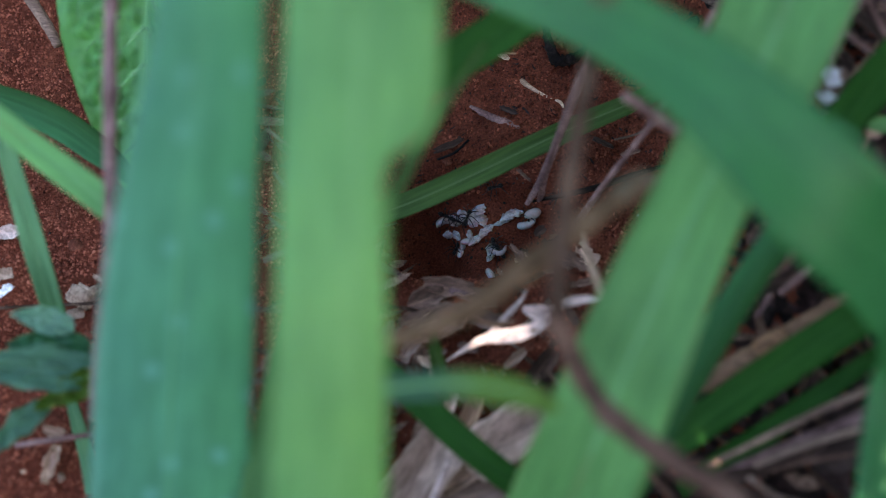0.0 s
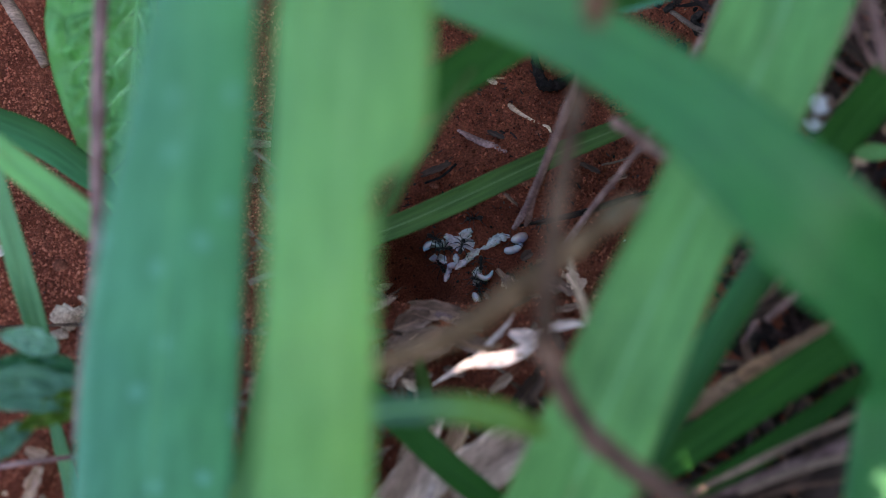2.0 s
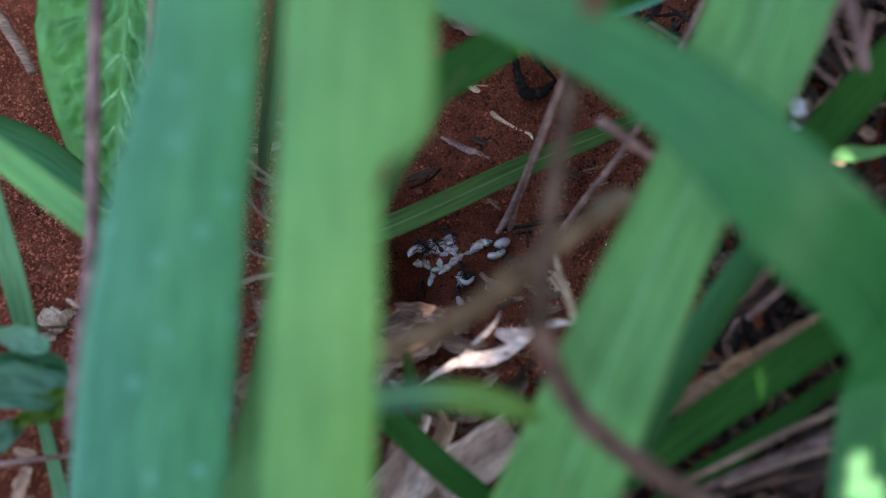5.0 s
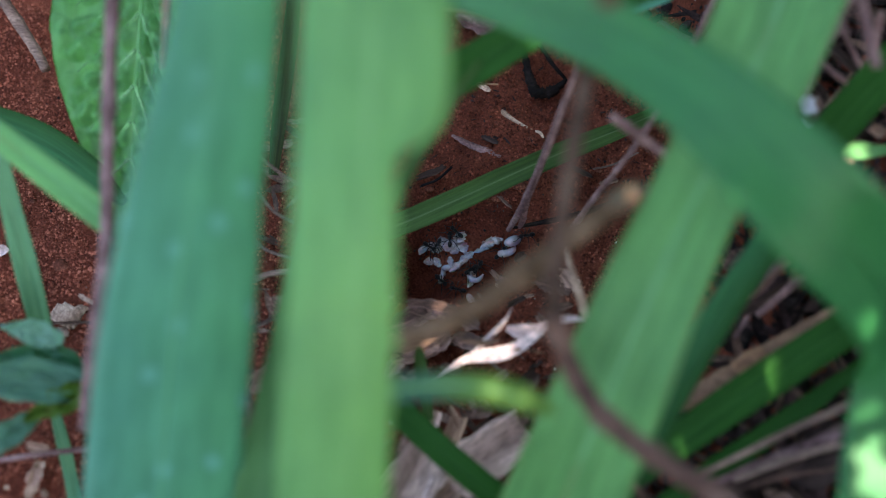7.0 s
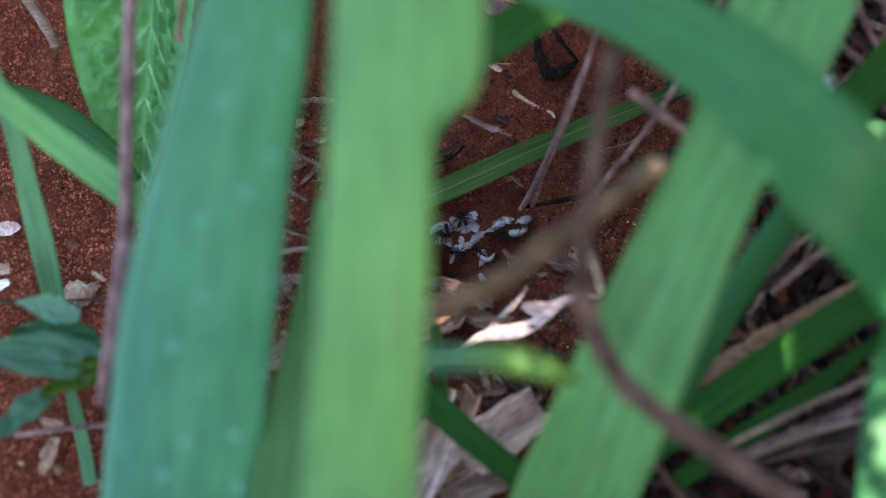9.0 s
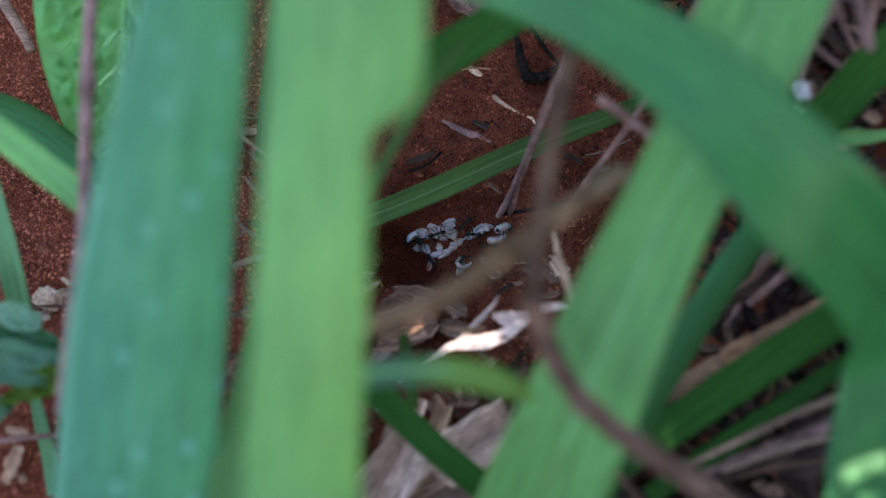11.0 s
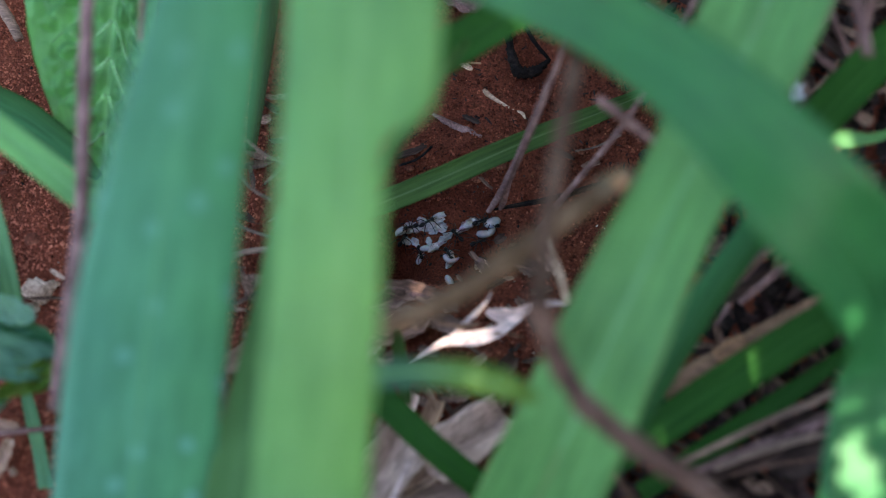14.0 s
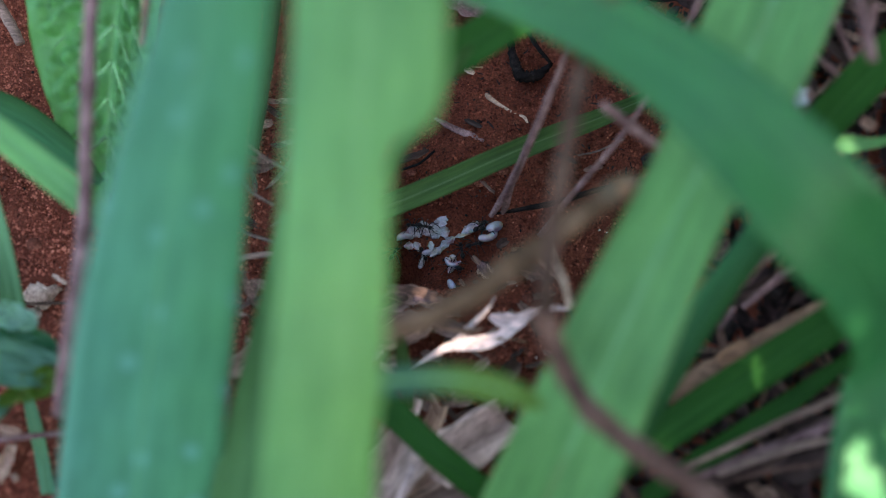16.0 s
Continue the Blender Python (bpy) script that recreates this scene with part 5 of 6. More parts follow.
leaf_piece("tiny white flake on red soil", (-0.1304, -0.0842, 0.0030), (-0.1288, -0.0838, 0.0030), 0.0013, "stone", 34, tilt=5)
leaf_piece("pale curled leaf shred on red soil", (-0.1262, -0.0705, 0.0030), (-0.1180, -0.0722, 0.0030), 0.0030, "dry_leaf", 35, tilt=15, ragged=0.6, curl=0.4)
leaf_piece("pale curled leaf shred on red soil", (-0.1215, -0.0775, 0.0030), (-0.1230, -0.0840, 0.0030), 0.0034, "grey_leaf", 36, tilt=-15, ragged=0.6, curl=0.4)
leaf_piece("brown dead leaf glimpsed between blades", (-0.0594, -0.0540, 0.0030), (-0.0460, -0.0424, 0.0030), 0.0088, "dry_leaf", 33, tilt=-4)
leaf_piece("brown dead leaf glimpsed between blades", (-0.0556, -0.0872, 0.0030), (-0.0375, -0.0765, 0.0030), 0.0102, "dry_leaf", 34, tilt=-17)
leaf_piece("dark dead leaf low in the litter", (0.0212, -0.0583, 0.0030), (0.0304, -0.0467, 0.0030), 0.0060, "dark_leaf", 35, tilt=20)
leaf_piece("brown dead leaf scrap on red soil", (0.0143, -0.0525, 0.0030), (0.0215, -0.0467, 0.0030), 0.0032, "dry_leaf", 36, tilt=7)
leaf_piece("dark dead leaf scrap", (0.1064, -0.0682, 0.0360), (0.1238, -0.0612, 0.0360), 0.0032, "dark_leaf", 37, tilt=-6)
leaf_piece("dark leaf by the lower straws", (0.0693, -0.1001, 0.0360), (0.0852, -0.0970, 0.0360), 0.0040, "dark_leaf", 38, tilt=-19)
leaf_piece("dark rotten leaf bit on red soil", (-0.0079, 0.0252, 0.0030), (0.0031, 0.0303, 0.0030), 0.0031, "dark_leaf", 61, tilt=-18, ragged=0.5, curl=0.3)
leaf_piece("small dark leaf bit on red soil", (0.0146, 0.0435, 0.0030), (0.0211, 0.0401, 0.0030), 0.0018, "dark_leaf", 62, tilt=19, ragged=0.5)
leaf_piece("small dark leaf bit on red soil", (0.0453, 0.0301, 0.0030), (0.0527, 0.0258, 0.0030), 0.0019, "dark_leaf", 63, tilt=6, ragged=0.5)
leaf_piece("small brown leaf bit on red soil", (0.0545, 0.0231, 0.0030), (0.0613, 0.0249, 0.0030), 0.0023, "umber_leaf", 64, tilt=-7, ragged=0.5)
leaf_piece("small brown leaf bit on red soil", (0.0198, 0.0187, 0.0030), (0.0244, 0.0137, 0.0030), 0.0015, "umber_leaf", 65, tilt=-20, ragged=0.6, curl=0.4)
leaf_piece("dark leaf scrap by the brood", (0.0278, -0.0077, -0.0040), (0.0342, -0.0038, -0.0040), 0.0030, "dark_leaf", 66, tilt=17, ragged=0.5)
leaf_piece("mauve-brown torn leaf on the soil", (0.0363, -0.0153, 0.0030), (0.0425, -0.0195, 0.0030), 0.0040, "umber_leaf", 67, tilt=4, ragged=0.5, curl=0.3)
leaf_piece("pale leaf scrap on the soil", (0.0134, 0.0666, 0.0030), (0.0186, 0.0628, 0.0030), 0.0022, "stone", 39, tilt=18)
leaf_piece("grey-brown dead leaf under the dark crossing blade", (-0.0050, -0.0962, 0.0030), (0.0169, -0.0876, 0.0030), 0.0101, "dry_leaf", 41, tilt=-8, curl=0.1)
# torn scraps round the bleached leaf and at the hollow's edge
for n, (x, y, turn, length, width, mat, lab) in enumerate((
        (-0.0118, -0.0335, 20, 0.0100, 0.0042, "dry_leaf", "curled tan scrap of dead leaf"),
        (-0.0080, -0.0290, -30, 0.0080, 0.0034, "umber_leaf", "curled brown scrap of dead leaf"),
        (-0.0030, -0.0345, 70, 0.0090, 0.0030, "umber_leaf", "curled brown scrap of dead leaf"),
        (-0.0145, -0.0450, 60, 0.0110, 0.0040, "grey_leaf", "torn pale scrap of dead leaf"),
        (-0.0070, -0.0470, 15, 0.0090, 0.0034, "dry_leaf", "curled tan scrap of dead leaf"),
        (0.0035, -0.0445, -20, 0.0080, 0.0030, "umber_leaf", "curled brown scrap of dead leaf"),
        (0.0120, -0.0600, 10, 0.0100, 0.0036, "umber_leaf", "curled brown scrap of dead leaf"),
        (0.0195, -0.0590, -35, 0.0090, 0.0030, "dark_leaf", "dark rotten scrap of dead leaf"),
        (0.0240, -0.0640, 40, 0.0080, 0.0032, "umber_leaf", "curled brown scrap of dead leaf"),
        (0.0160, -0.0650, 75, 0.0070, 0.0026, "dry_leaf", "curled tan scrap of dead leaf"),
        (0.0290, -0.0560, 20, 0.0075, 0.0030, "dark_leaf", "dark rotten scrap of dead leaf"),
        (0.0330, -0.0290, -50, 0.0075, 0.0028, "umber_leaf", "curled brown scrap of dead leaf"),
        (0.0250, -0.0215, 30, 0.0070, 0.0022, "dark_leaf", "dark rotten scrap of dead leaf"),
        (0.0395, -0.0240, 10, 0.0080, 0.0030, "umber_leaf", "curled brown scrap of dead leaf"))):
    dx, dy = 0.5 * length * math.cos(radians(turn)), 0.5 * length * math.sin(radians(turn))
    z = ground_z(x, y) + 0.0015
    leaf_piece(lab, (x - dx, y - dy, z), (x + dx, y + dy, z + 0.001), width, mat, 90 + n, curl=0.45, ragged=0.6, tilt=(n * 37) % 40 - 20)
leaf_piece("pinkish-brown dead scrap above a small pale leaf", (0.1234, -0.0028, 0.0715), (0.1272, -0.0062, 0.0718), 0.0036, "dry_leaf", 72, tilt=8, curl=0.35, ragged=0.5)
leaf_piece("thin pale green-tan shred under a small leaf", (0.1130, -0.0140, 0.0726), (0.1172, -0.0152, 0.0724), 0.0014, "stone", 73, tilt=4, curl=0.3, ragged=0.4)
white = base("white_flake", "ragged bluish-white flake caught in the litter", "flake")
part("flake_body", flake(0.0068, 0.0052, 51, 0.12, 0.9, 0.0004, 16, 10, 0.0006, 0.3), M["white_flake"], white).matrix_basis = pose(0.0022, 0, 0.0004, 12, -14, 20)
part("torn_corner", flake(0.0052, 0.0036, 57, 0.12, 0.9, 0.0004, 16, 10, 0.0006, 0.3), M["white_flake"], white, "lower torn corner").matrix_basis = pose(-0.0036, 0.0004, 0, -18, 10, -35)
lay(white, (0.1034, -0.0060, 0.0768), (0.1058, 0.0028, 0.0786), 0.0, 14)
leaf_piece("brown dead leaf behind the white flake", (0.1040, -0.0060, 0.0745), (0.1062, 0.0060, 0.0765), 0.0070, "umber_leaf", 71, tilt=10, curl=0.3, ragged=0.5)

for lab, a, b, w, mat, seed in (
        ("mauve-grey flake of dead leaf in the hollow", (0.0192, -0.0066, -0.0050), (0.0240, -0.0106, -0.0046), 0.0044, "grey_leaf", 110),
        ("ragged tan leaf scrap by a twig", (0.0284, -0.0053, 0.0015), (0.0346, -0.0045, 0.0018), 0.0024, "dry_leaf", 111),
        ("curled mauve-grey dead leaf on red soil", (0.0392, -0.0100, 0.0035), (0.0438, -0.0180, 0.0030), 0.0056, "grey_leaf", 112),
        ("tiny tan leaf scrap on red soil", (0.0391, -0.0080, 0.0046), (0.0420, -0.0089, 0.0046), 0.0014, "stone", 113),
        ("thin pale leaf shred on red soil", (0.0258, -0.0198, 0.0044), (0.0314, -0.0183, 0.0040), 0.0012, "dry_leaf", 114),
        ("broad mauve-brown dead leaf under a twig", (0.0300, -0.0130, 0.0036), (0.0384, -0.0162, 0.0040), 0.0074, "umber_leaf", 115),
        ("tiny orange-brown leaf crumb", (0.0226, -0.0042, -0.0032), (0.0248, -0.0052, -0.0032), 0.0014, "pink_leaf", 116),
        ("tiny orange-brown leaf crumb", (0.0128, -0.0108, -0.0150), (0.0148, -0.0136, -0.0150), 0.0013, "umber_leaf", 117)):
    z = max(ground_z(*a[:2]), ground_z(*b[:2])) + 0.0009
    leaf_piece(lab, (a[0], a[1], z), (b[0], b[1], z + 0.0004), w, mat, seed, curl=0.35, ragged=0.7, tilt=(seed * 29) % 36 - 18)

for n, (x, y, turn, size) in enumerate(((0.0205, -0.0035, 40, 0.0030), (0.0226, -0.0012, -25, 0.0024), (0.0262, -0.0042, 75, 0.0028), (0.0185, -0.0105, 10, 0.0022), (0.0292, 0.0012, -60, 0.0026), (0.0246, -0.0080, 20, 0.0020))):
    dx, dy = 0.5 * size * math.cos(radians(turn)), 0.5 * size * math.sin(radians(turn))
    z = ground_z(x, y) + 0.0010
    leaf_piece("blackened rotten leaf crumb in the hollow", (x - dx, y - dy, z), (x + dx, y + dy, z + 0.0003), size * 0.6, "dark_leaf", 130 + n, curl=0.5, ragged=0.8, tilt=(n * 31) % 40 - 20)

# ---- clods ----
clod(-0.1249, -0.0053, 0.00242, 0)
clod(-0.1374, 0.0191, 0.00112, 1)
clod(-0.0889, -0.0076, 0.00149, 2)
clod(0.0251, 0.0322, 0.00168, 3)
clod(0.0404, 0.0251, 0.00131, 4)
clod(0.0554, 0.0320, 0.00149, 5)
clod(0.0278, 0.0252, 0.00224, 6)
clod(0.0324, 0.0440, 0.00112, 7)
clod(-0.0031, 0.0253, 0.00149, 8)
clod(0.0200, 0.0229, 0.00168, 9)
clod(-0.1411, 0.0057, 0.00131, 10)
clod(-0.1136, -0.0325, 0.00149, 11)
clod(-0.1167, -0.0365, 0.00186, 12)
clod(0.0218, -0.0433, 0.00224, 13)
clod(0.0269, -0.0492, 0.00186, 14)
clod(0.0163, -0.0472, 0.00149, 15)
clod(0.0326, -0.0414, 0.00186, 16)
clod(0.0429, -0.0168, 0.00149, 17)
clod(0.0328, -0.0168, 0.00131, 18)
for n, (x, y, size) in enumerate(((0.0142, -0.0560, 0.0022), (0.0175, -0.0620, 0.0017), (0.0215, -0.0570, 0.0026), (0.0262, -0.0600, 0.0020), (0.0205, -0.0660, 0.0022), (0.0100, -0.0565, 0.0016), (0.0310, -0.0620, 0.0024), (-0.0105, -0.0395, 0.0022), (-0.0140, -0.0370, 0.0018), (0.0385, -0.0330, 0.0019), (0.0345, -0.0230, 0.0017))):
    clod(x, y, size, 19 + n)
stone_chip(-0.1203, -0.0243, 0.0048, 0, "angular tan stone chip half bedded in red soil")
stone_chip(-0.1222, -0.0296, 0.0026, 1, "small pale stone chip on red soil")
stone_chip(-0.1172, -0.0215, 0.0024, 2, "flat tan stone chip on red soil")
stone_chip(-0.1075, -0.0380, 0.00164, 3, "small pale stone chip on red soil")
stone_chip(-0.1320, -0.0512, 0.00128, 4, "small pale stone chip on red soil")
stone_chip(-0.1236, -0.0719, 0.00146, 5, "small pale stone chip on red soil")
stone_chip(-0.1193, -0.0846, 0.00146, 6, "small pale stone chip on red soil")
stone_chip(-0.0140, -0.0421, 0.00109, 7, "small pale stone chip on red soil")
stone_chip(-0.0077, -0.0519, 0.00146, 8, "small pale stone chip on red soil")
stone_chip(-0.0017, -0.0853, 0.00146, 9, "small tan stone chip among dry leaves")
stone_chip(0.0021, -0.0803, 0.00128, 10, "small tan stone chip among dry leaves")

PUPAE = [
    (0.0072, 0.0154, 80, 0.0057),
    (0.0046, 0.0129, 200, 0.0065),
    (0.0080, 0.0121, 110, 0.0054),
    (0.0058, 0.0109, 30, 0.0046),
    (0.0101, 0.0092, -40, 0.0042),
    (0.0093, 0.0076, 42, 0.0077),
    (0.0061, 0.0045, 40, 0.0069),
    (0.0026, 0.0123, 150, 0.0050),
    (-0.0003, 0.0119, 20, 0.0050),
    (-0.0005, 0.0083, -60, 0.0046),
    (0.0040, 0.0063, 95, 0.0050),
    (0.0010, 0.0026, -110, 0.0054),
    (0.0018, 0.0040, 70, 0.0038),
    (0.0190, 0.0131, 25, 0.0080),
    (0.0168, 0.0122, 30, 0.0057),
    (0.0111, 0.0009, 80, 0.0057),
    (0.0109, -0.0016, 60, 0.0046),
    (0.0141, 0.0104, 15, 0.0042),
    (-0.0017, 0.0128, -25, 0.0060),
    (0.0019, 0.0137, -70, 0.0062),
    (0.0040, 0.0121, 30, 0.0055),
    (-0.0030, 0.0099, 10, 0.0050),
]
BROAD = {0: 1.5, 2: 1.35, 4: 0.7, 5: 0.6, 6: 0.6, 10: 0.75, 11: 0.7, 13: 0.9, 17: 0.7}      # some lie flattened, some on their side
COCOONS = [
    (0.0254, 0.0118, 22, 0.0063, 0.0033),
    (0.0109, -0.0094, -62, 0.0046, 0.0023),
    (0.0026, 0.0045, 10, 0.0038, 0.0021),
]
LARVAE = [
    [(0.0, 0.0231, 0.0090, 22), (7.5, 0.0233, 0.0086, 18), (9.0, 0.0233, 0.0086, 15), (16.0, 0.0231, 0.0090, 18)],
    [(0.0, 0.0137, 0.0004, 12), (4.0, 0.0133, -0.0000, 4), (6.5, 0.0125, -0.0000, 0), (9.0, 0.0125, -0.0000, 5), (11.5, 0.0120, -0.0000, -10), (16.0, 0.0114, 0.0004, -20)],
    [(0.0, -0.0044, 0.0118, 200), (9.0, -0.0040, 0.0116, 205), (11.5, -0.0042, 0.0114, 200), (16.0, -0.0047, 0.0111, 190)],
]
ANTS = [
    [(0.0, 0.0241, 0.0104, 90), (4.0, 0.0241, 0.0099, 80), (6.5, 0.0221, 0.0099, 60), (7.5, 0.0201, 0.0062, 20), (9.0, 0.0207, 0.0062, 10), (11.5, 0.0205, 0.0049, 5), (13.5, 0.0211, 0.0055, 20), (16.0, 0.0188, 0.0059, 10)],
    [(0.0, 0.0343, 0.0130, 200), (6.5, 0.0316, 0.0120, 190), (8.0, 0.0258, 0.0102, 200), (9.0, 0.0256, 0.0101, 190), (11.5, 0.0254, 0.0106, 180), (13.0, 0.0258, 0.0098, 160), (15.5, 0.0241, 0.0116, 175), (16.0, 0.0233, 0.0107, 175)],
    [(0.0, 0.0034, 0.0119, 70), (1.0, 0.0077, 0.0113, 30), (2.5, 0.0053, 0.0099, 100), (4.0, 0.0025, 0.0123, 150), (6.5, 0.0036, 0.0132, 90), (9.0, 0.0040, 0.0132, 70), (11.5, 0.0036, 0.0102, 0), (13.0, 0.0046, 0.0117, 60), (16.0, 0.0019, 0.0125, -20)],
    [(0.0, 0.0127, 0.0196, 200), (2.5, 0.0094, 0.0180, 180), (4.0, 0.0076, 0.0166, 160), (7.5, 0.0060, 0.0153, 130), (9.0, 0.0046, 0.0142, 110), (11.5, 0.0145, 0.0139, 40), (12.5, 0.0197, 0.0130, 30), (14.5, 0.0220, 0.0129, 10), (16.0, 0.0208, 0.0125, 40)],
    [(0.0, -0.0007, 0.0040, -110), (2.5, -0.0012, 0.0056, -60), (4.0, -0.0044, 0.0051, -120), (6.5, 0.0007, 0.0010, -60), (8.5, 0.0023, 0.0018, 0), (11.5, 0.0011, 0.0025, -80), (16.0, 0.0014, 0.0039, -70)],
    [(0.0, 0.0127, 0.0015, -70), (2.0, 0.0124, 0.0035, -90), (4.0, 0.0134, 0.0034, -60), (6.5, 0.0114, 0.0019, -120), (7.5, 0.0106, 0.0013, -170), (9.0, 0.0102, 0.0009, -230), (10.2, 0.0108, 0.0004, -160), (11.5, 0.0114, -0.0000, -90), (12.8, 0.0110, 0.0004, -170), (14.0, 0.0106, 0.0009, -240), (16.0, 0.0115, -0.0022, -200)],
    [(0.0, 0.0191, -0.0247, 150), (1.0, 0.0137, -0.0109, 160), (2.0, 0.0117, -0.0064, 100), (4.0, 0.0128, -0.0052, 60), (5.3, 0.0103, -0.0056, 120), (6.5, 0.0075, -0.0055, 180), (7.5, 0.0058, -0.0042, 170), (9.0, 0.0007, -0.0053, 200), (12.0, -0.0051, -0.0232, 200), (16.0, -0.0069, -0.0242, 200)],
    [(0.0, -0.0039, 0.0132, -30), (4.0, -0.0020, 0.0141, -60), (8.0, -0.0031, 0.0112, -40), (11.5, -0.0063, 0.0109, 10), (13.0, -0.0050, 0.0118, 30), (14.0, -0.0049, 0.0103, 60), (15.0, -0.0057, 0.0103, 80), (16.0, -0.0086, 0.0095, 60)],
    [(0.0, 0.0003, 0.0109, 160), (3.0, -0.0009, 0.0103, 200), (7.0, -0.0008, 0.0121, 240), (9.0, -0.0009, 0.0104, 280), (12.0, -0.0031, 0.0107, 230), (16.0, -0.0020, 0.0133, 180)],
    [(0.0, 0.0141, -0.0005, 120), (1.5, 0.0113, -0.0026, 150), (4.0, 0.0140, -0.0027, 200), (7.0, 0.0134, 0.0032, 240), (10.0, 0.0173, 0.0095, 200), (12.0, 0.0135, 0.0126, 150), (16.0, 0.0143, 0.0043, 100)],
]


# ---- broad leaf of a weed ----
def broad_leaf(label, base_at, tip_at, width, mat, seed, veins=9, relief=0.0024, wavy=0.001, cells=0.0, narrow=1.0, slant=1.5, name="broad_leaf"):
    """A pinnate leaf: quilted between its side veins, midrib sunk, edge slightly wavy."""
    ob = base(name, label, "leaf")
    length = (Vector(tip_at) - Vector(base_at)).length

    def outline(u):
        return (math.sin(math.pi * min(1, u ** 0.8 * 0.98 + 0.02)) ** 0.75) * (1 - 0.15 * u)

    def surface(u, v):
        env = outline(u)
        y = v * width / 2 * (narrow if v > 0 else 1) * max(env, 0.015) * (1 + 0.03 * noise.noise(Vector((u * 14, v, seed))))
        quilt = abs(math.sin((u * veins - abs(v) * slant * env) * math.pi)) ** 0.7
        z = relief * (quilt - 0.6) * min(1, abs(v) * 5) * (1 - v ** 4) * env - 0.0012 * math.exp(-(v * 9) ** 2)
        z += 0.10 * width * (abs(v) ** 1.6) * env - 0.16 * length * (u - 0.4) ** 2 + wavy * noise.noise(Vector((u * 6, v * 3, seed + 2)))
        if cells:
            d = noise.voronoi(Vector((u * length * 190, y * 190, seed)))[0][0]
            z += cells * (0.5 - min(0.8, d * d * 1.6)) * min(1, abs(v) * 4) * (1 - v ** 6) * quilt
        return (u - 0.5) * length, y, z

    bm = bmesh.new()
    uv = bm.loops.layers.uv.new("UVMap")
    nx, ny = (190, 72) if cells else (70, 30)
    rows, co = [], {}
    for i in range(nx + 1):
        row = []
        for j in range(ny + 1):
            p = bm.verts.new(surface(i / nx, 2 * j / ny - 1))
            co[p] = (j / ny, i / nx * length * 10)
            row.append(p)
        rows.append(row)
    for i in range(nx):
        for j in range(ny):
            f = bm.faces.new((rows[i][j], rows[i + 1][j], rows[i + 1][j + 1], rows[i][j + 1]))
            for l in f.loops:
                l[uv].uv = co[l.vert]
    bmesh.ops.solidify(bm, geom=bm.faces[:], thickness=0.0003)
    part("leaf_blade", bm, M[mat], ob)
    rib = tube([((u - 0.5) * length, 0, -0.0012 - 0.16 * length * (u - 0.4) ** 2, 0.0005 * (1.1 - u)) for u in (0, 0.25, 0.5, 0.75, 0.97)], 6, 6, 0.05)
    part("midrib", rib, M[mat], ob, "sunken midrib")
    if relief > 0.0008:
        for q in range(veins):
            for sgn in (-1, 1):
                rows_v = []
                for f in (0.02, 0.1, 0.18, 0.26, 0.34, 0.42, 0.5, 0.58, 0.66, 0.74):
                    u = q / veins
                    for _ in range(6):
                        u = min(0.97, (q + f * slant * outline(u)) / veins)
                    x, y, z = surface(u, sgn * f)
                    rows_v.append((x, y, z + 0.0001, 0.0008 * (0.95 - f)))
                part("side_vein", tube(rows_v, 3, 7, 0.05, q, 0.6), M["pale_vein"], ob)
    return lay(ob, base_at, tip_at)


# ---- insects ----
def ellipsoid(bm, a, b, r0, r1, bulge, seg=10, rings=9, grooves=0, bend=0.0, rag=0.0, seed=0, blunt=2.0):
    """A rounded body from a to b, radius r0 to r1 with a bulge, ringed by shallow grooves, bent sideways."""
    a, b = Vector(a), Vector(b)
    ax = (b - a).normalized()
    s = ax.cross(Vector((0.1, 0.2, 1))).normalized()
    t = ax.cross(s)
    prev = None
    for i in range(rings + 1):
        u = i / rings
        prof = math.sqrt(max(0.0, 1 - abs(2 * u - 1) ** blunt))
        r = max(prof * (r0 + (r1 - r0) * u) * (1 + bulge * math.sin(math.pi * u)), 2e-5)
        if grooves:
            r *= 1 - 0.07 * (0.5 + 0.5 * math.cos(u * grooves * 2 * math.pi))
        c = a + (b - a) * u + s * bend * (1 - (2 * u - 1) ** 2)
        tan = ((b - a) - s * bend * 4 * (2 * u - 1)).normalized()
        side = t.cross(tan).normalized()
        if side.dot(s) < 0:
            side = -side
        ring = []
        for k in range(seg):
            d = side * math.cos(2 * math.pi * k / seg) + t * math.sin(2 * math.pi * k / seg)
            ring.append(bm.verts.new(c + d * r * (1 + rag * noise.noise(c * 520 + d * 1.7 + Vector((rag * 31, 0, seed))))))
        if prev:
            for k in range(seg):
                bm.faces.new((prev[k], prev[(k + 1) % seg], ring[(k + 1) % seg], ring[k]))
        prev = ring
    return bm


def pressed(bm, k=0.48):
    for v in bm.verts:
        v.co.z *= k
    return bm


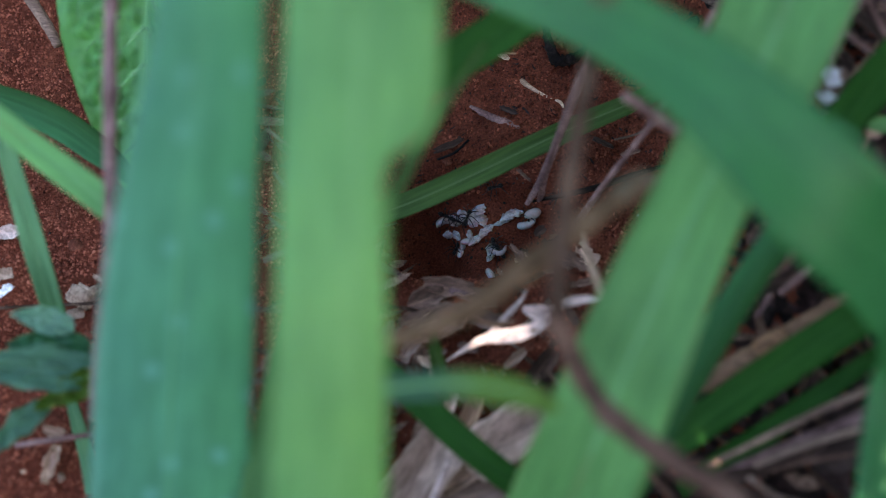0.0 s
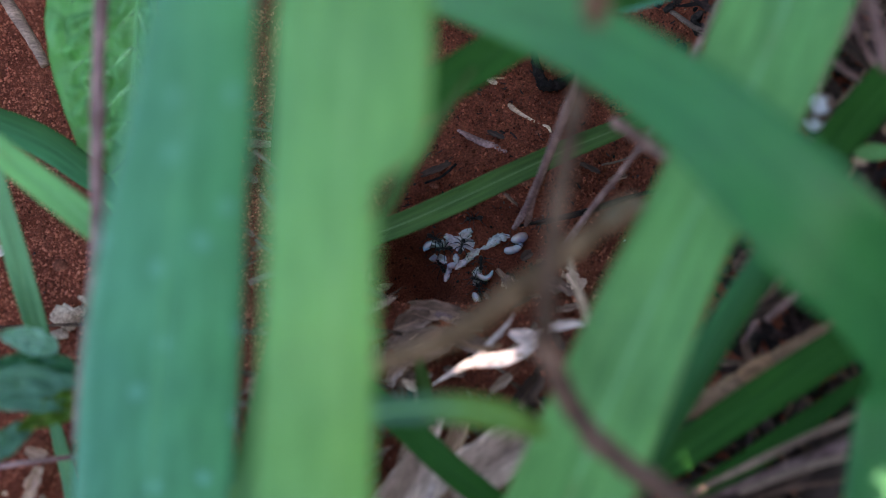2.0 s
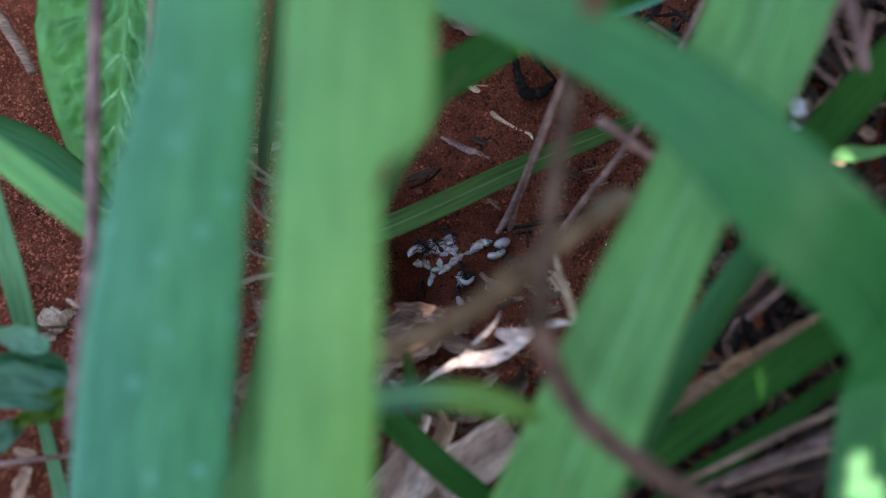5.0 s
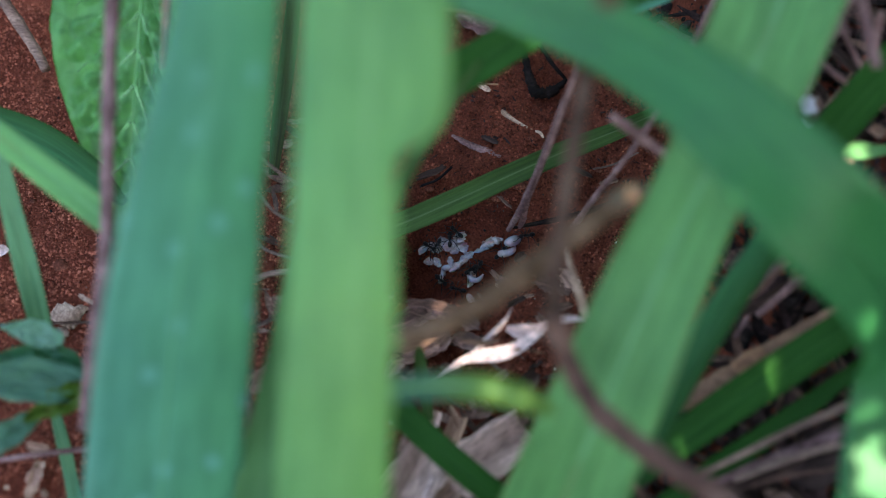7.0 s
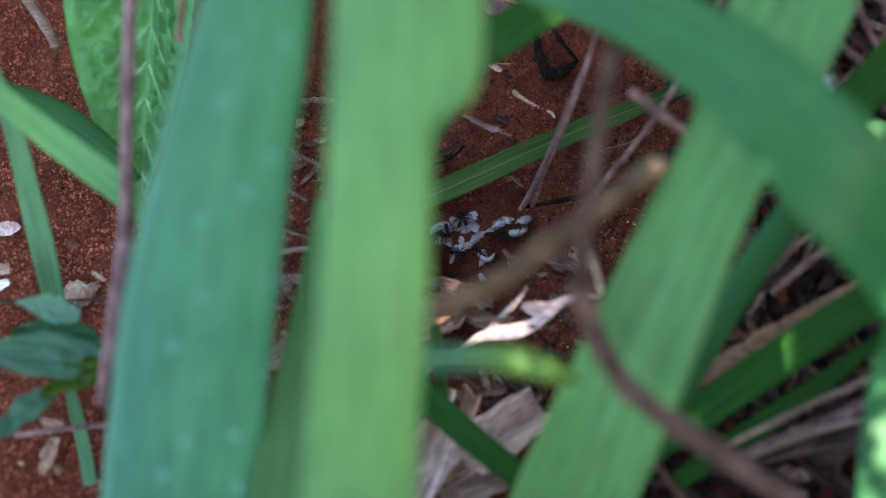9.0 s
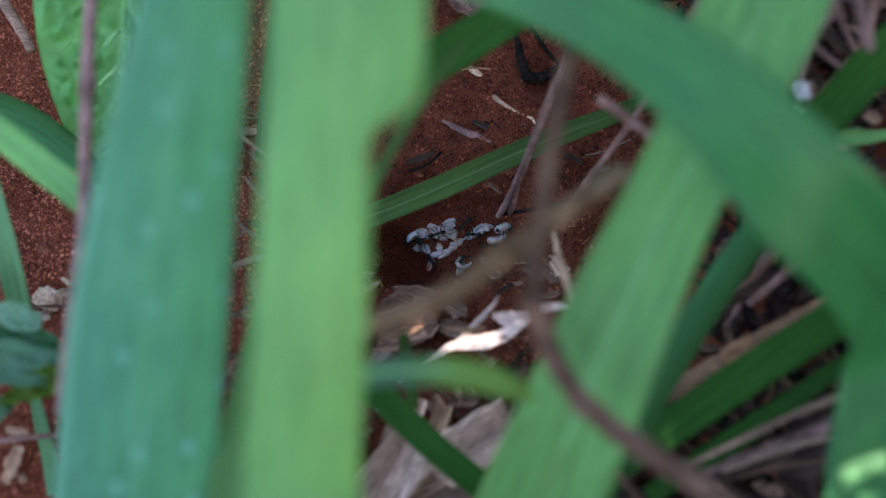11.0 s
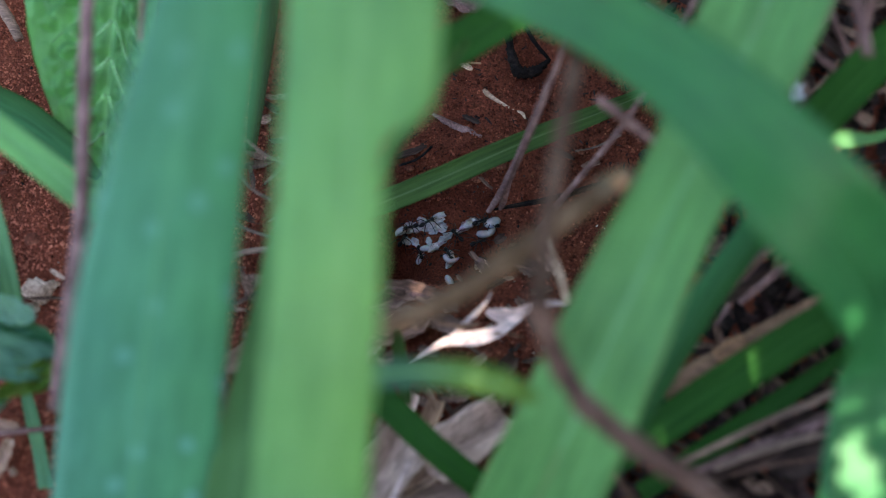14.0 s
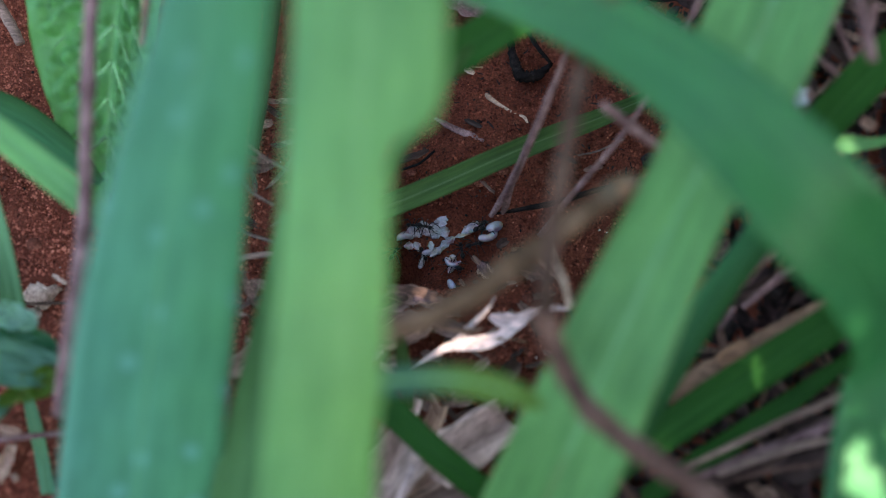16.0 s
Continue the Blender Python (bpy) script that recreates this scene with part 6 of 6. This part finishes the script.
def pupa(x, y, heading, length, seed, broad=1.0):
    """A naked white pupa: abdomen with rings, chest, head, legs and feelers folded along the belly."""
    ob = base("ant_pupa", "naked white ant pupa with folded legs lying on red soil", "ant pupa", "ant brood")
    k = length
    part("abdomen", pressed(ellipsoid(bmesh.new(), (-0.5 * k, 0, 0), (0.08 * k, 0, 0.02 * k), 0.14 * k, 0.25 * k, 0.12, 20, 24, 0, 0.03 * k, 0.65, seed)), M["pupa"], ob)
    chest = part("thorax", pressed(ellipsoid(bmesh.new(), (-0.08 * k, 0, 0.02 * k), (0.34 * k, 0, 0.03 * k), 0.24 * k, 0.19 * k, 0.1, 18, 18, 0, 0, 0.65, seed + 9)), M["pupa"], ob)
    head = part("head", pressed(ellipsoid(bmesh.new(), (0.24 * k, 0, 0.0), (0.5 * k, 0, -0.03 * k), 0.17 * k, 0.13 * k, 0.15, 14, 14, 0, 0, 0.4, seed + 4)), M["pupa"], ob)
    for s in (-1, 1):
        for q in range(3):
            out = 0.24 + 0.07 * math.sin(seed * 2.1 + q * 1.7)
            r = [(0.2 * k - 0.09 * k * q, s * 0.12 * k, 0.09 * k, 0.03 * k), (0.12 * k - 0.1 * k * q, s * out * k, 0.03 * k, 0.038 * k),
                 (-0.08 * k - 0.08 * k * q, s * 0.17 * k, 0.08 * k, 0.03 * k), (-0.22 * k - 0.05 * k * q, s * 0.07 * k, 0.1 * k, 0.018 * k)]
            part("folded_leg", tube(r, 4, 6, 0.4, seed + q), M["pupa"], chest)
        part("antenna", tube([(0.42 * k, s * 0.1 * k, 0.04 * k, 0.025 * k), (0.3 * k, s * 0.2 * k, 0.03 * k, 0.028 * k), (0.08 * k, s * 0.13 * k, 0.09 * k, 0.02 * k)], 4, 6, 0.3, seed), M["pupa"], head)
    ob.matrix_world = pose(x, y, ground_z(x, y) + 0.14 * k, (seed * 53) % 40 - 20, 0, heading) @ Matrix.Diagonal((1, broad, 1, 1))
    return ob


def cocoon(x, y, heading, length, width, seed):
    ob = base("ant_egg", "smooth oval cream-white ant brood lying on soil", "ant brood", "ant brood")
    part("body", ellipsoid(bmesh.new(), (-length / 2, 0, 0), (length / 2, 0, 0), width / 2 * 0.95, width / 2 * 1.05, 0.12, 14, 18, 0, 0.06 * length, 0, 0, 2.6), M["larva"], ob)
    ob.matrix_world = pose(x, y, ground_z(x, y) + width * 0.5 + 0.0005, 0, 0, heading)
    return ob


def larva(length, width, bend, label):
    """A curved grub with ringed skin and a small head."""
    ob = base("ant_larva", label, "ant larva", "ant brood")
    part("body", ellipsoid(bmesh.new(), (-length / 2, 0, 0), (length / 2, 0, 0), width / 2, width / 2 * 0.8, 0.1, 14, 30, 11, bend, 0, 0, 6.0), M["larva"], ob)
    part("head", ellipsoid(bmesh.new(), (length * 0.42, 0, 0), (length * 0.56, 0, 0.0002), width * 0.2, width * 0.15, 0.1, 10, 8), M["larva"], ob)
    return ob


def ant():
    """A slim black ant about 6 mm long, facing +x; its legs hang from their hips as parts of their own."""
    ob = base("ant", "slim shiny black ant tending white brood", "ant", "black ants")
    k = 0.0062
    part("gaster", ellipsoid(bmesh.new(), (-0.52 * k, 0, 0.24 * k), (-0.14 * k, 0, 0.26 * k), 0.11 * k, 0.13 * k, 0.1, 12, 12, 3), M["ant"], ob)
    part("waist", ellipsoid(bmesh.new(), (-0.17 * k, 0, 0.25 * k), (-0.07 * k, 0, 0.27 * k), 0.04 * k, 0.05 * k, 0.3, 8, 7), M["ant"], ob)
    part("thorax", ellipsoid(bmesh.new(), (-0.11 * k, 0, 0.26 * k), (0.22 * k, 0, 0.28 * k), 0.07 * k, 0.09 * k, 0.05, 10, 12, 2), M["ant"], ob)
    head = part("head", ellipsoid(bmesh.new(), (0.2 * k, 0, 0.28 * k), (0.46 * k, 0, 0.22 * k), 0.12 * k, 0.09 * k, 0.15, 12, 10), M["ant"], ob)
    for s in (-1, 1):
        part("mandible", tube([(0.43 * k, s * 0.05 * k, 0.2 * k, 0.018 * k), (0.5 * k, s * 0.05 * k, 0.17 * k, 0.016 * k), (0.53 * k, s * 0.01 * k, 0.15 * k, 0.008 * k)], 3, 6, 0.05), M["ant"], head)
        part("antenna", tube([(0.4 * k, s * 0.06 * k, 0.3 * k, 0.016 * k), (0.52 * k, s * 0.2 * k, 0.4 * k, 0.016 * k), (0.7 * k, s * 0.24 * k, 0.25 * k, 0.016 * k), (0.82 * k, s * 0.2 * k, 0.16 * k, 0.018 * k)], 4, 6, 0.05), M["ant"], head)
        for q, (hx, ang, reach) in enumerate(((0.17, 38, 0.56), (0.07, -4, 0.52), (-0.04, -42, 0.66))):
            leg = tube([(0, 0, 0, 0.024 * k), (0.2 * k * reach / 0.5, 0, 0.2 * k, 0.025 * k), (0.42 * k * reach / 0.5, 0, -0.02 * k, 0.018 * k), (0.6 * k * reach / 0.5, 0, -0.22 * k, 0.011 * k)], 4, 6, 0.05, q)
            lo = part("leg", leg, M["ant"], ob)
            lo.matrix_basis = pose(hx * k, s * 0.05 * k, 0.24 * k, 0, 0, s * (90 - ang) if s > 0 else -(90 - ang))
    return ob


broad_leaf("bright green quilted broad leaf with pale side veins", (-0.0895, 0.0918, 0.0840), (-0.1018, -0.0026, 0.0186), 0.0575, "broad", 3, 10, 0.0016, cells=0.0075, narrow=0.55, slant=3.0)
WEED = [
    ("pale bluish weed leaf, folded up", (-0.1080, -0.0540, 0.0400), (-0.1236, -0.0530, 0.0490), 0.0090, "weed_pale"),
    ("dark bluish crumpled weed leaf", (-0.1030, -0.0592, 0.0340), (-0.1250, -0.0602, 0.0450), 0.0125, "A"),
    ("bluish-green weed leaf with a wavy edge", (-0.0985, -0.0668, 0.0370), (-0.1350, -0.0690, 0.0500), 0.0150, "weed_blue"),
    ("yellow-green weed leaf with a reddish dry edge", (-0.0975, -0.0676, 0.0385), (-0.1155, -0.0790, 0.0425), 0.0100, "yellowing"),
    ("narrow bluish-green weed leaf", (-0.1120, -0.0748, 0.0390), (-0.1290, -0.0930, 0.0400), 0.0085, "weed_blue"),
    ("dark green weed leaf behind a front blade", (-0.0977, -0.0621, 0.0252), (-0.1065, -0.0568, 0.0330), 0.0060, "weed"),
]
for n, (lab, a, b, w, m) in enumerate(WEED):
    broad_leaf(lab, a, b, w, m, 10 + n, 5, 0.0007, wavy=0.0022, name="weed_leaf")

for n, (x, y, h, l) in enumerate(PUPAE):
    pupa(x, y, h, l, n, BROAD.get(n, 1.0))
for n, (x, y, h, l, w) in enumerate(COCOONS):
    cocoon(x, y, h, l, w, n)
LARVA_OBS = [larva(0.0066, 0.0028, 0.0014, "plump white ant larva, bean-shaped"),
             larva(0.0052, 0.0019, 0.0025, "small white ant larva curled like a hook"),
             larva(0.0060, 0.0030, 0.0013, "white ant larva curled like a hook")]
first = ant()
ANT_OBS = [first] + [copy_thing(first, Matrix.Identity(4)) for _ in ANTS[1:]]


# ---- unseen grass, added all round the spot to block low sky light ----
def sky_screen(count=1300, seed=9, reach=(0.34, 0.62), sector=(-180, 180)):
    """Dense unseen grass added round the spot to screen the sky, in one mesh."""
    rng = random.Random(seed)
    verts, faces = [], []
    for _ in range(count):
        a = radians(rng.uniform(*sector))
        r = rng.uniform(*reach)
        if math.sin(a) < -0.35 and rng.random() < 0.8:
            continue
        x, y = r * math.sin(a), r * math.cos(a)
        sunward = Vector((x, y, 0)).normalized().dot(Vector((SUN_DIR.x, SUN_DIR.y, 0)).normalized())
        h = rng.uniform(0.3, 0.62) * (0.45 if sunward > 0.6 else 0.25 if math.sin(a) < -0.4 else 1.5)
        w = rng.uniform(0.006, 0.013)
        lean = Vector((rng.uniform(-0.1, 0.1) + 0.05 * math.sin(a), rng.uniform(-0.1, 0.1) + 0.05 * math.cos(a), 0))
        side = Vector((math.cos(a + rng.uniform(-1, 1)), -math.sin(a + rng.uniform(-1, 1)), 0)).normalized()
        k = len(verts)
        for i in range(7):
            u = i / 6
            c = Vector((x, y, 0.0)) + Vector((0, 0, h * (u - 0.25 * u * u))) + lean * u * u
            ww = w * (1 - u ** 2.5) + 0.0005
            verts += [c - side * ww, c + side * ww]
        faces += [(k + 2 * i, k + 2 * i + 1, k + 2 * i + 3, k + 2 * i + 2) for i in range(6)]
    me = bpy.data.meshes.new("sky_screen")
    me.from_pydata(verts, [], faces)
    me.materials.append(M["canopy"])
    tagged(new("sky_screen_grass", me), "unseen green grass added all round to cut low sky light", "grass", kind="stuff")


sky_screen()
# two nearer rings added behind, to darken the far soil
sky_screen(420, 19, (0.27, 0.42), (-70, 70))
sky_screen(240, 29, (0.18, 0.27), (-36, 36))


def litter_layer(name, label, mat, count, box, seed, size, lift=0.012):
    """Small torn bits of dead leaf and straw heaped over one another, in one mesh."""
    rng = random.Random(seed)
    verts, faces = [], []
    for _ in range(count):
        x, y = rng.uniform(box[0], box[1]), rng.uniform(box[2], box[3])
        L, W = size * rng.uniform(0.6, 2.6), size * rng.uniform(0.05, 0.26)
        m = pose(x, y, ground_z(x, y) + rng.uniform(0.0, lift), rng.uniform(-35, 35), rng.uniform(-25, 25), rng.uniform(0, 360))
        k = len(verts)
        nx = 5
        for q in (0, 1):
            for i in range(nx + 1):
                u = i / nx - 0.5
                for v in (-1, 0, 1):
                    env = (1 - (2 * abs(u)) ** 3) * rng.uniform(0.7, 1.1) + 0.08
                    verts.append(m @ Vector((u * L, v * W * env, (v * v * 0.3 * W + u * u * 0.25 * L) - q * 0.0002)))
        for i in range(nx):
            for v in range(2):
                p = k + i * 3 + v
                faces += [(p, p + 3, p + 4, p + 1), (p + 1 + 18, p + 4 + 18, p + 3 + 18, p + 18)]
    me = bpy.data.meshes.new(name)
    me.from_pydata(verts, [], faces)
    me.materials.append(M[mat])
    me.polygons.foreach_set("use_smooth", [True] * len(me.polygons))
    tagged(new(name, me), label, "leaf litter", kind="stuff")


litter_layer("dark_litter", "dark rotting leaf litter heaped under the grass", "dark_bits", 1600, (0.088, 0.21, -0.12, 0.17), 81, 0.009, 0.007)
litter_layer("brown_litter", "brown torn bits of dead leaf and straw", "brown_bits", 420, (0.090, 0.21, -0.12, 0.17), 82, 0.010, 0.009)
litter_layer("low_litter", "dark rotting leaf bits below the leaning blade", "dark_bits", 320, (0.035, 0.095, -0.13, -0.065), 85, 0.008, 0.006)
litter_layer("edge_litter", "torn brown leaf bits on red soil by the hollow", "brown_bits", 120, (-0.03, 0.05, -0.085, -0.03), 83, 0.006, 0.004)
litter_layer("rotted_bits", "dark clotted bits of rotted leaf on red soil", "dark_bits", 190, (-0.02, 0.085, 0.018, 0.095), 86, 0.0017, 0.0006)
litter_layer("gap_litter", "torn brown leaf bits among the blade bases", "brown_bits", 160, (-0.09, -0.02, -0.12, 0.06), 84, 0.007, 0.006)


# ---- leafy branches overhead, out of the shot, that break the sun into flecks ----
GAPS = [
    (0.0993, -0.1013, 0.0820, 0.0007),
    (0.1024, -0.1064, 0.0791, 0.0007),
    (0.0989, -0.1116, 0.0760, 0.0007),
    (0.1069, -0.1083, 0.0781, 0.0007),
    (0.1047, -0.1134, 0.0751, 0.0007),
    (0.1104, -0.1134, 0.0752, 0.0007),
    (0.0980, -0.1064, 0.0790, 0.0007),
    (0.0993, -0.0951, 0.0879, 0.0007),
    (0.1073, -0.0946, 0.0884, 0.0007),
    (0.1072, -0.1013, 0.0845, 0.0007),
    (0.0120, -0.0512, 0.0243, 0.0015),
    (0.0187, -0.0504, 0.0260, 0.0014),
    (0.0080, -0.0519, 0.0215, 0.0010),
    (0.0180, -0.0445, 0.0307, 0.0009),
    (0.0985, -0.1013, 0.0926, 0.0007),
    (0.0994, -0.1094, 0.0879, 0.0007),
    (0.1085, -0.1215, 0.0755, 0.0007),
    (0.1030, -0.1240, 0.0735, 0.0007),
    (0.1050, -0.1190, 0.0780, 0.0007),
    (0.1000, -0.1225, 0.0745, 0.0007),
    (0.0987, -0.1177, 0.0818, 0.0007),
    (0.0436, -0.0602, 0.1276, 0.0008),
    (0.0110, -0.1058, 0.1178, 0.0007),
    (0.0178, -0.1072, 0.1166, 0.0005),
    (0.0294, -0.0470, 0.0350, 0.0008),
    (0.0949, -0.0889, 0.1200, 0.0010),
    (0.0956, -0.0902, 0.1157, 0.0009),
    (0.0285, 0.0028, 0.1049, 0.0011),
    (0.1178, -0.0122, 0.0745, 0.0014),
    (0.0916, -0.0675, 0.0528, 0.0005),
    (0.0905, -0.0712, 0.0510, 0.0004),
    (0.0896, -0.0742, 0.0496, 0.0007),
    (0.0968, -0.1150, 0.0835, 0.0008),
    (0.0952, -0.1190, 0.0810, 0.0008),
    (0.0950, -0.1255, 0.0755, 0.0008),
    (0.0962, -0.1225, 0.0775, 0.0009),
    (0.1010, -0.1275, 0.0720, 0.0009),
    (0.1060, -0.1290, 0.0700, 0.0008),
    (0.1100, -0.1255, 0.0720, 0.0007),
]
ACROSS = SUN_DIR.cross(Vector((0, 0, 1))).normalized()
ALONG = SUN_DIR.cross(ACROSS).normalized()
SWAY = ACROSS * 0.8 + ALONG * 0.6
# openings in the swaying branch that line up with the ones below when it has swung out
SWUNG = [(*(Vector(p) - SWAY * s), r) for p, r, s in (
    ((0.0120, -0.0512, 0.0243), 0.0014, 0.015), ((0.0187, -0.0504, 0.0260), 0.0013, 0.015), ((0.0080, -0.0519, 0.0215), 0.0009, 0.015),
    ((0.0120, -0.0512, 0.0243), 0.0012, 0.008), ((0.0200, -0.0503, 0.0264), 0.0012, 0.008),
    ((0.0987, -0.1177, 0.0818), 0.0008, 0.015), ((0.1000, -0.1225, 0.0745), 0.0008, 0.015), ((0.0962, -0.1225, 0.0775), 0.0008, 0.015))]


def leafy_branch(label, away, seed, openings, spread=0.28):
    """A flat spray of many small leaves with gaps between them, on a forked limb, hanging over the plants."""
    rng = random.Random(seed)
    centre = SUN_DIR * away
    ob = base("leafy_branch", label, "branch", "branches overhead")
    gaps = [(Vector(g[:3]).dot(ACROSS), Vector(g[:3]).dot(ALONG), g[3]) for g in openings]
    bm = bmesh.new()

    def leaf(u, v, half_l, half_w, turn):
        c, s = math.cos(turn), math.sin(turn)
        for gu, gv, r in gaps:
            du, dv = gu - u, gv - v
            x, y = du * c + dv * s, dv * c - du * s
            if (x / (half_l + r)) ** 2 + (y / (half_w + r)) ** 2 < 1:
                return
        lift, tilt = rng.uniform(-0.008, 0.008), rng.uniform(-0.35, 0.35)
        tip, ring = [], []
        for k in range(10):
            a = 2 * math.pi * k / 10
            x, y = half_l * math.cos(a), half_w * math.sin(a) * (1 - 0.25 * math.cos(a))
            p = centre + ACROSS * (u + x * c - y * s) + ALONG * (v + x * s + y * c) + SUN_DIR * (lift + tilt * y - 4 * x * x)
            ring.append(bm.verts.new(p))
        mid = bm.verts.new(centre + ACROSS * u + ALONG * v + SUN_DIR * (lift - 0.0012))
        for k in range(10):
            bm.faces.new((mid, ring[k], ring[(k + 1) % 10]))

    n = int(spread / 0.019)
    for i in range(-n, n + 1):
        for j in range(-n, n + 1):
            u, v = i * 0.019 + rng.uniform(-0.006, 0.006), j * 0.019 + rng.uniform(-0.006, 0.006)
            if math.hypot(u, v) < spread * rng.uniform(0.9, 1.0):
                leaf(u, v, 0.027, 0.0125, rng.random() * 6.28)
    for gu, gv, r in gaps:
        for i in range(-11, 12):
            for j in range(-11, 12):
                leaf(gu + i * 0.0042 + rng.uniform(-0.001, 0.001), gv + j * 0.0042 + rng.uniform(-0.001, 0.001), 0.0042, 0.0026, rng.random() * 6.28)
    part("foliage", bm, M["canopy"], ob)
    for k in range(-2, 3):
        rows = [centre + SUN_DIR * 0.02 + ACROSS * (0.05 * k * (1.5 + q)) * 0.5 + ALONG * (0.42 - 0.2 * q) for q in range(4)]
        part("limb", tube([(*p, 0.004 - 0.0008 * q) for q, p in enumerate(rows)], 4, 7, 0.1, k), M["bark"], ob)
    return ob


still_branch = leafy_branch("leafy branch hanging still above the grass", 0.60, 71, GAPS)
swaying_branch = leafy_branch("leafy branch swaying above the grass", 0.66, 72, GAPS + SWUNG)


def motions():
    sway = ((0.0, 15), (1.5, 15), (2.6, 11), (3.5, 6), (4.5, 4), (6.3, 0), (9.2, 0), (10.5, 9), (11.5, 10), (12.5, 7), (13.3, 5), (14.4, 0), (15.2, 1), (16.0, 2))
    walk(swaying_branch, [(t, Matrix.Translation(SWAY * s * 0.001)) for t, s in sway])
    for ob, rows in zip(LARVA_OBS, LARVAE):
        walk(ob, [(t, pose(x, y, ground_z(x, y) + 0.0032, 0, 0, h)) for t, x, y, h in rows])
    for n, (ob, rows) in enumerate(zip(ANT_OBS, ANTS)):
        rng = random.Random(40 + n)
        size = rng.uniform(0.9, 1.1)
        keys = []
        for (t0, x0, y0, h0), (t1, x1, y1, h1) in zip(rows, rows[1:]):
            steps = max(1, round((t1 - t0) / 0.6))
            for k in range(steps):
                u = k / steps
                j = 0.0 if k == 0 else 0.0006
                keys.append((t0 + (t1 - t0) * u, x0 + (x1 - x0) * u + rng.uniform(-j, j), y0 + (y1 - y0) * u + rng.uniform(-j, j),
                             h0 + (h1 - h0) * u + (0 if k == 0 else rng.uniform(-9, 9))))
        keys.append(rows[-1])
        walk(ob, [(t, pose(x, y, ground_z(x, y) + 0.0006 + 0.0012 * RIDE[n], 0, -6, h)) for t, x, y, h in keys])
        legs = [c for c in ob.children if c.name.startswith("leg")]
        for q, leg in enumerate(legs):
            rest = leg.matrix_basis.copy()
            rows_l = []
            for k in range(33):
                swing = 13 * math.sin(k * 1.9 + q * math.pi + n * 1.3) * (0.4 + 0.6 * rng.random())
                rows_l.append((k * 0.5, rest @ pose(0, 0, 0, 0, 0, swing)))
            walk(leg, rows_l)


RIDE = (1.0, 1.0, 1.2, 0.6, 0.6, 0.9, 0.2, 0.8, 1.0, 0.5)      # how far each ant stands up on the brood
motions()
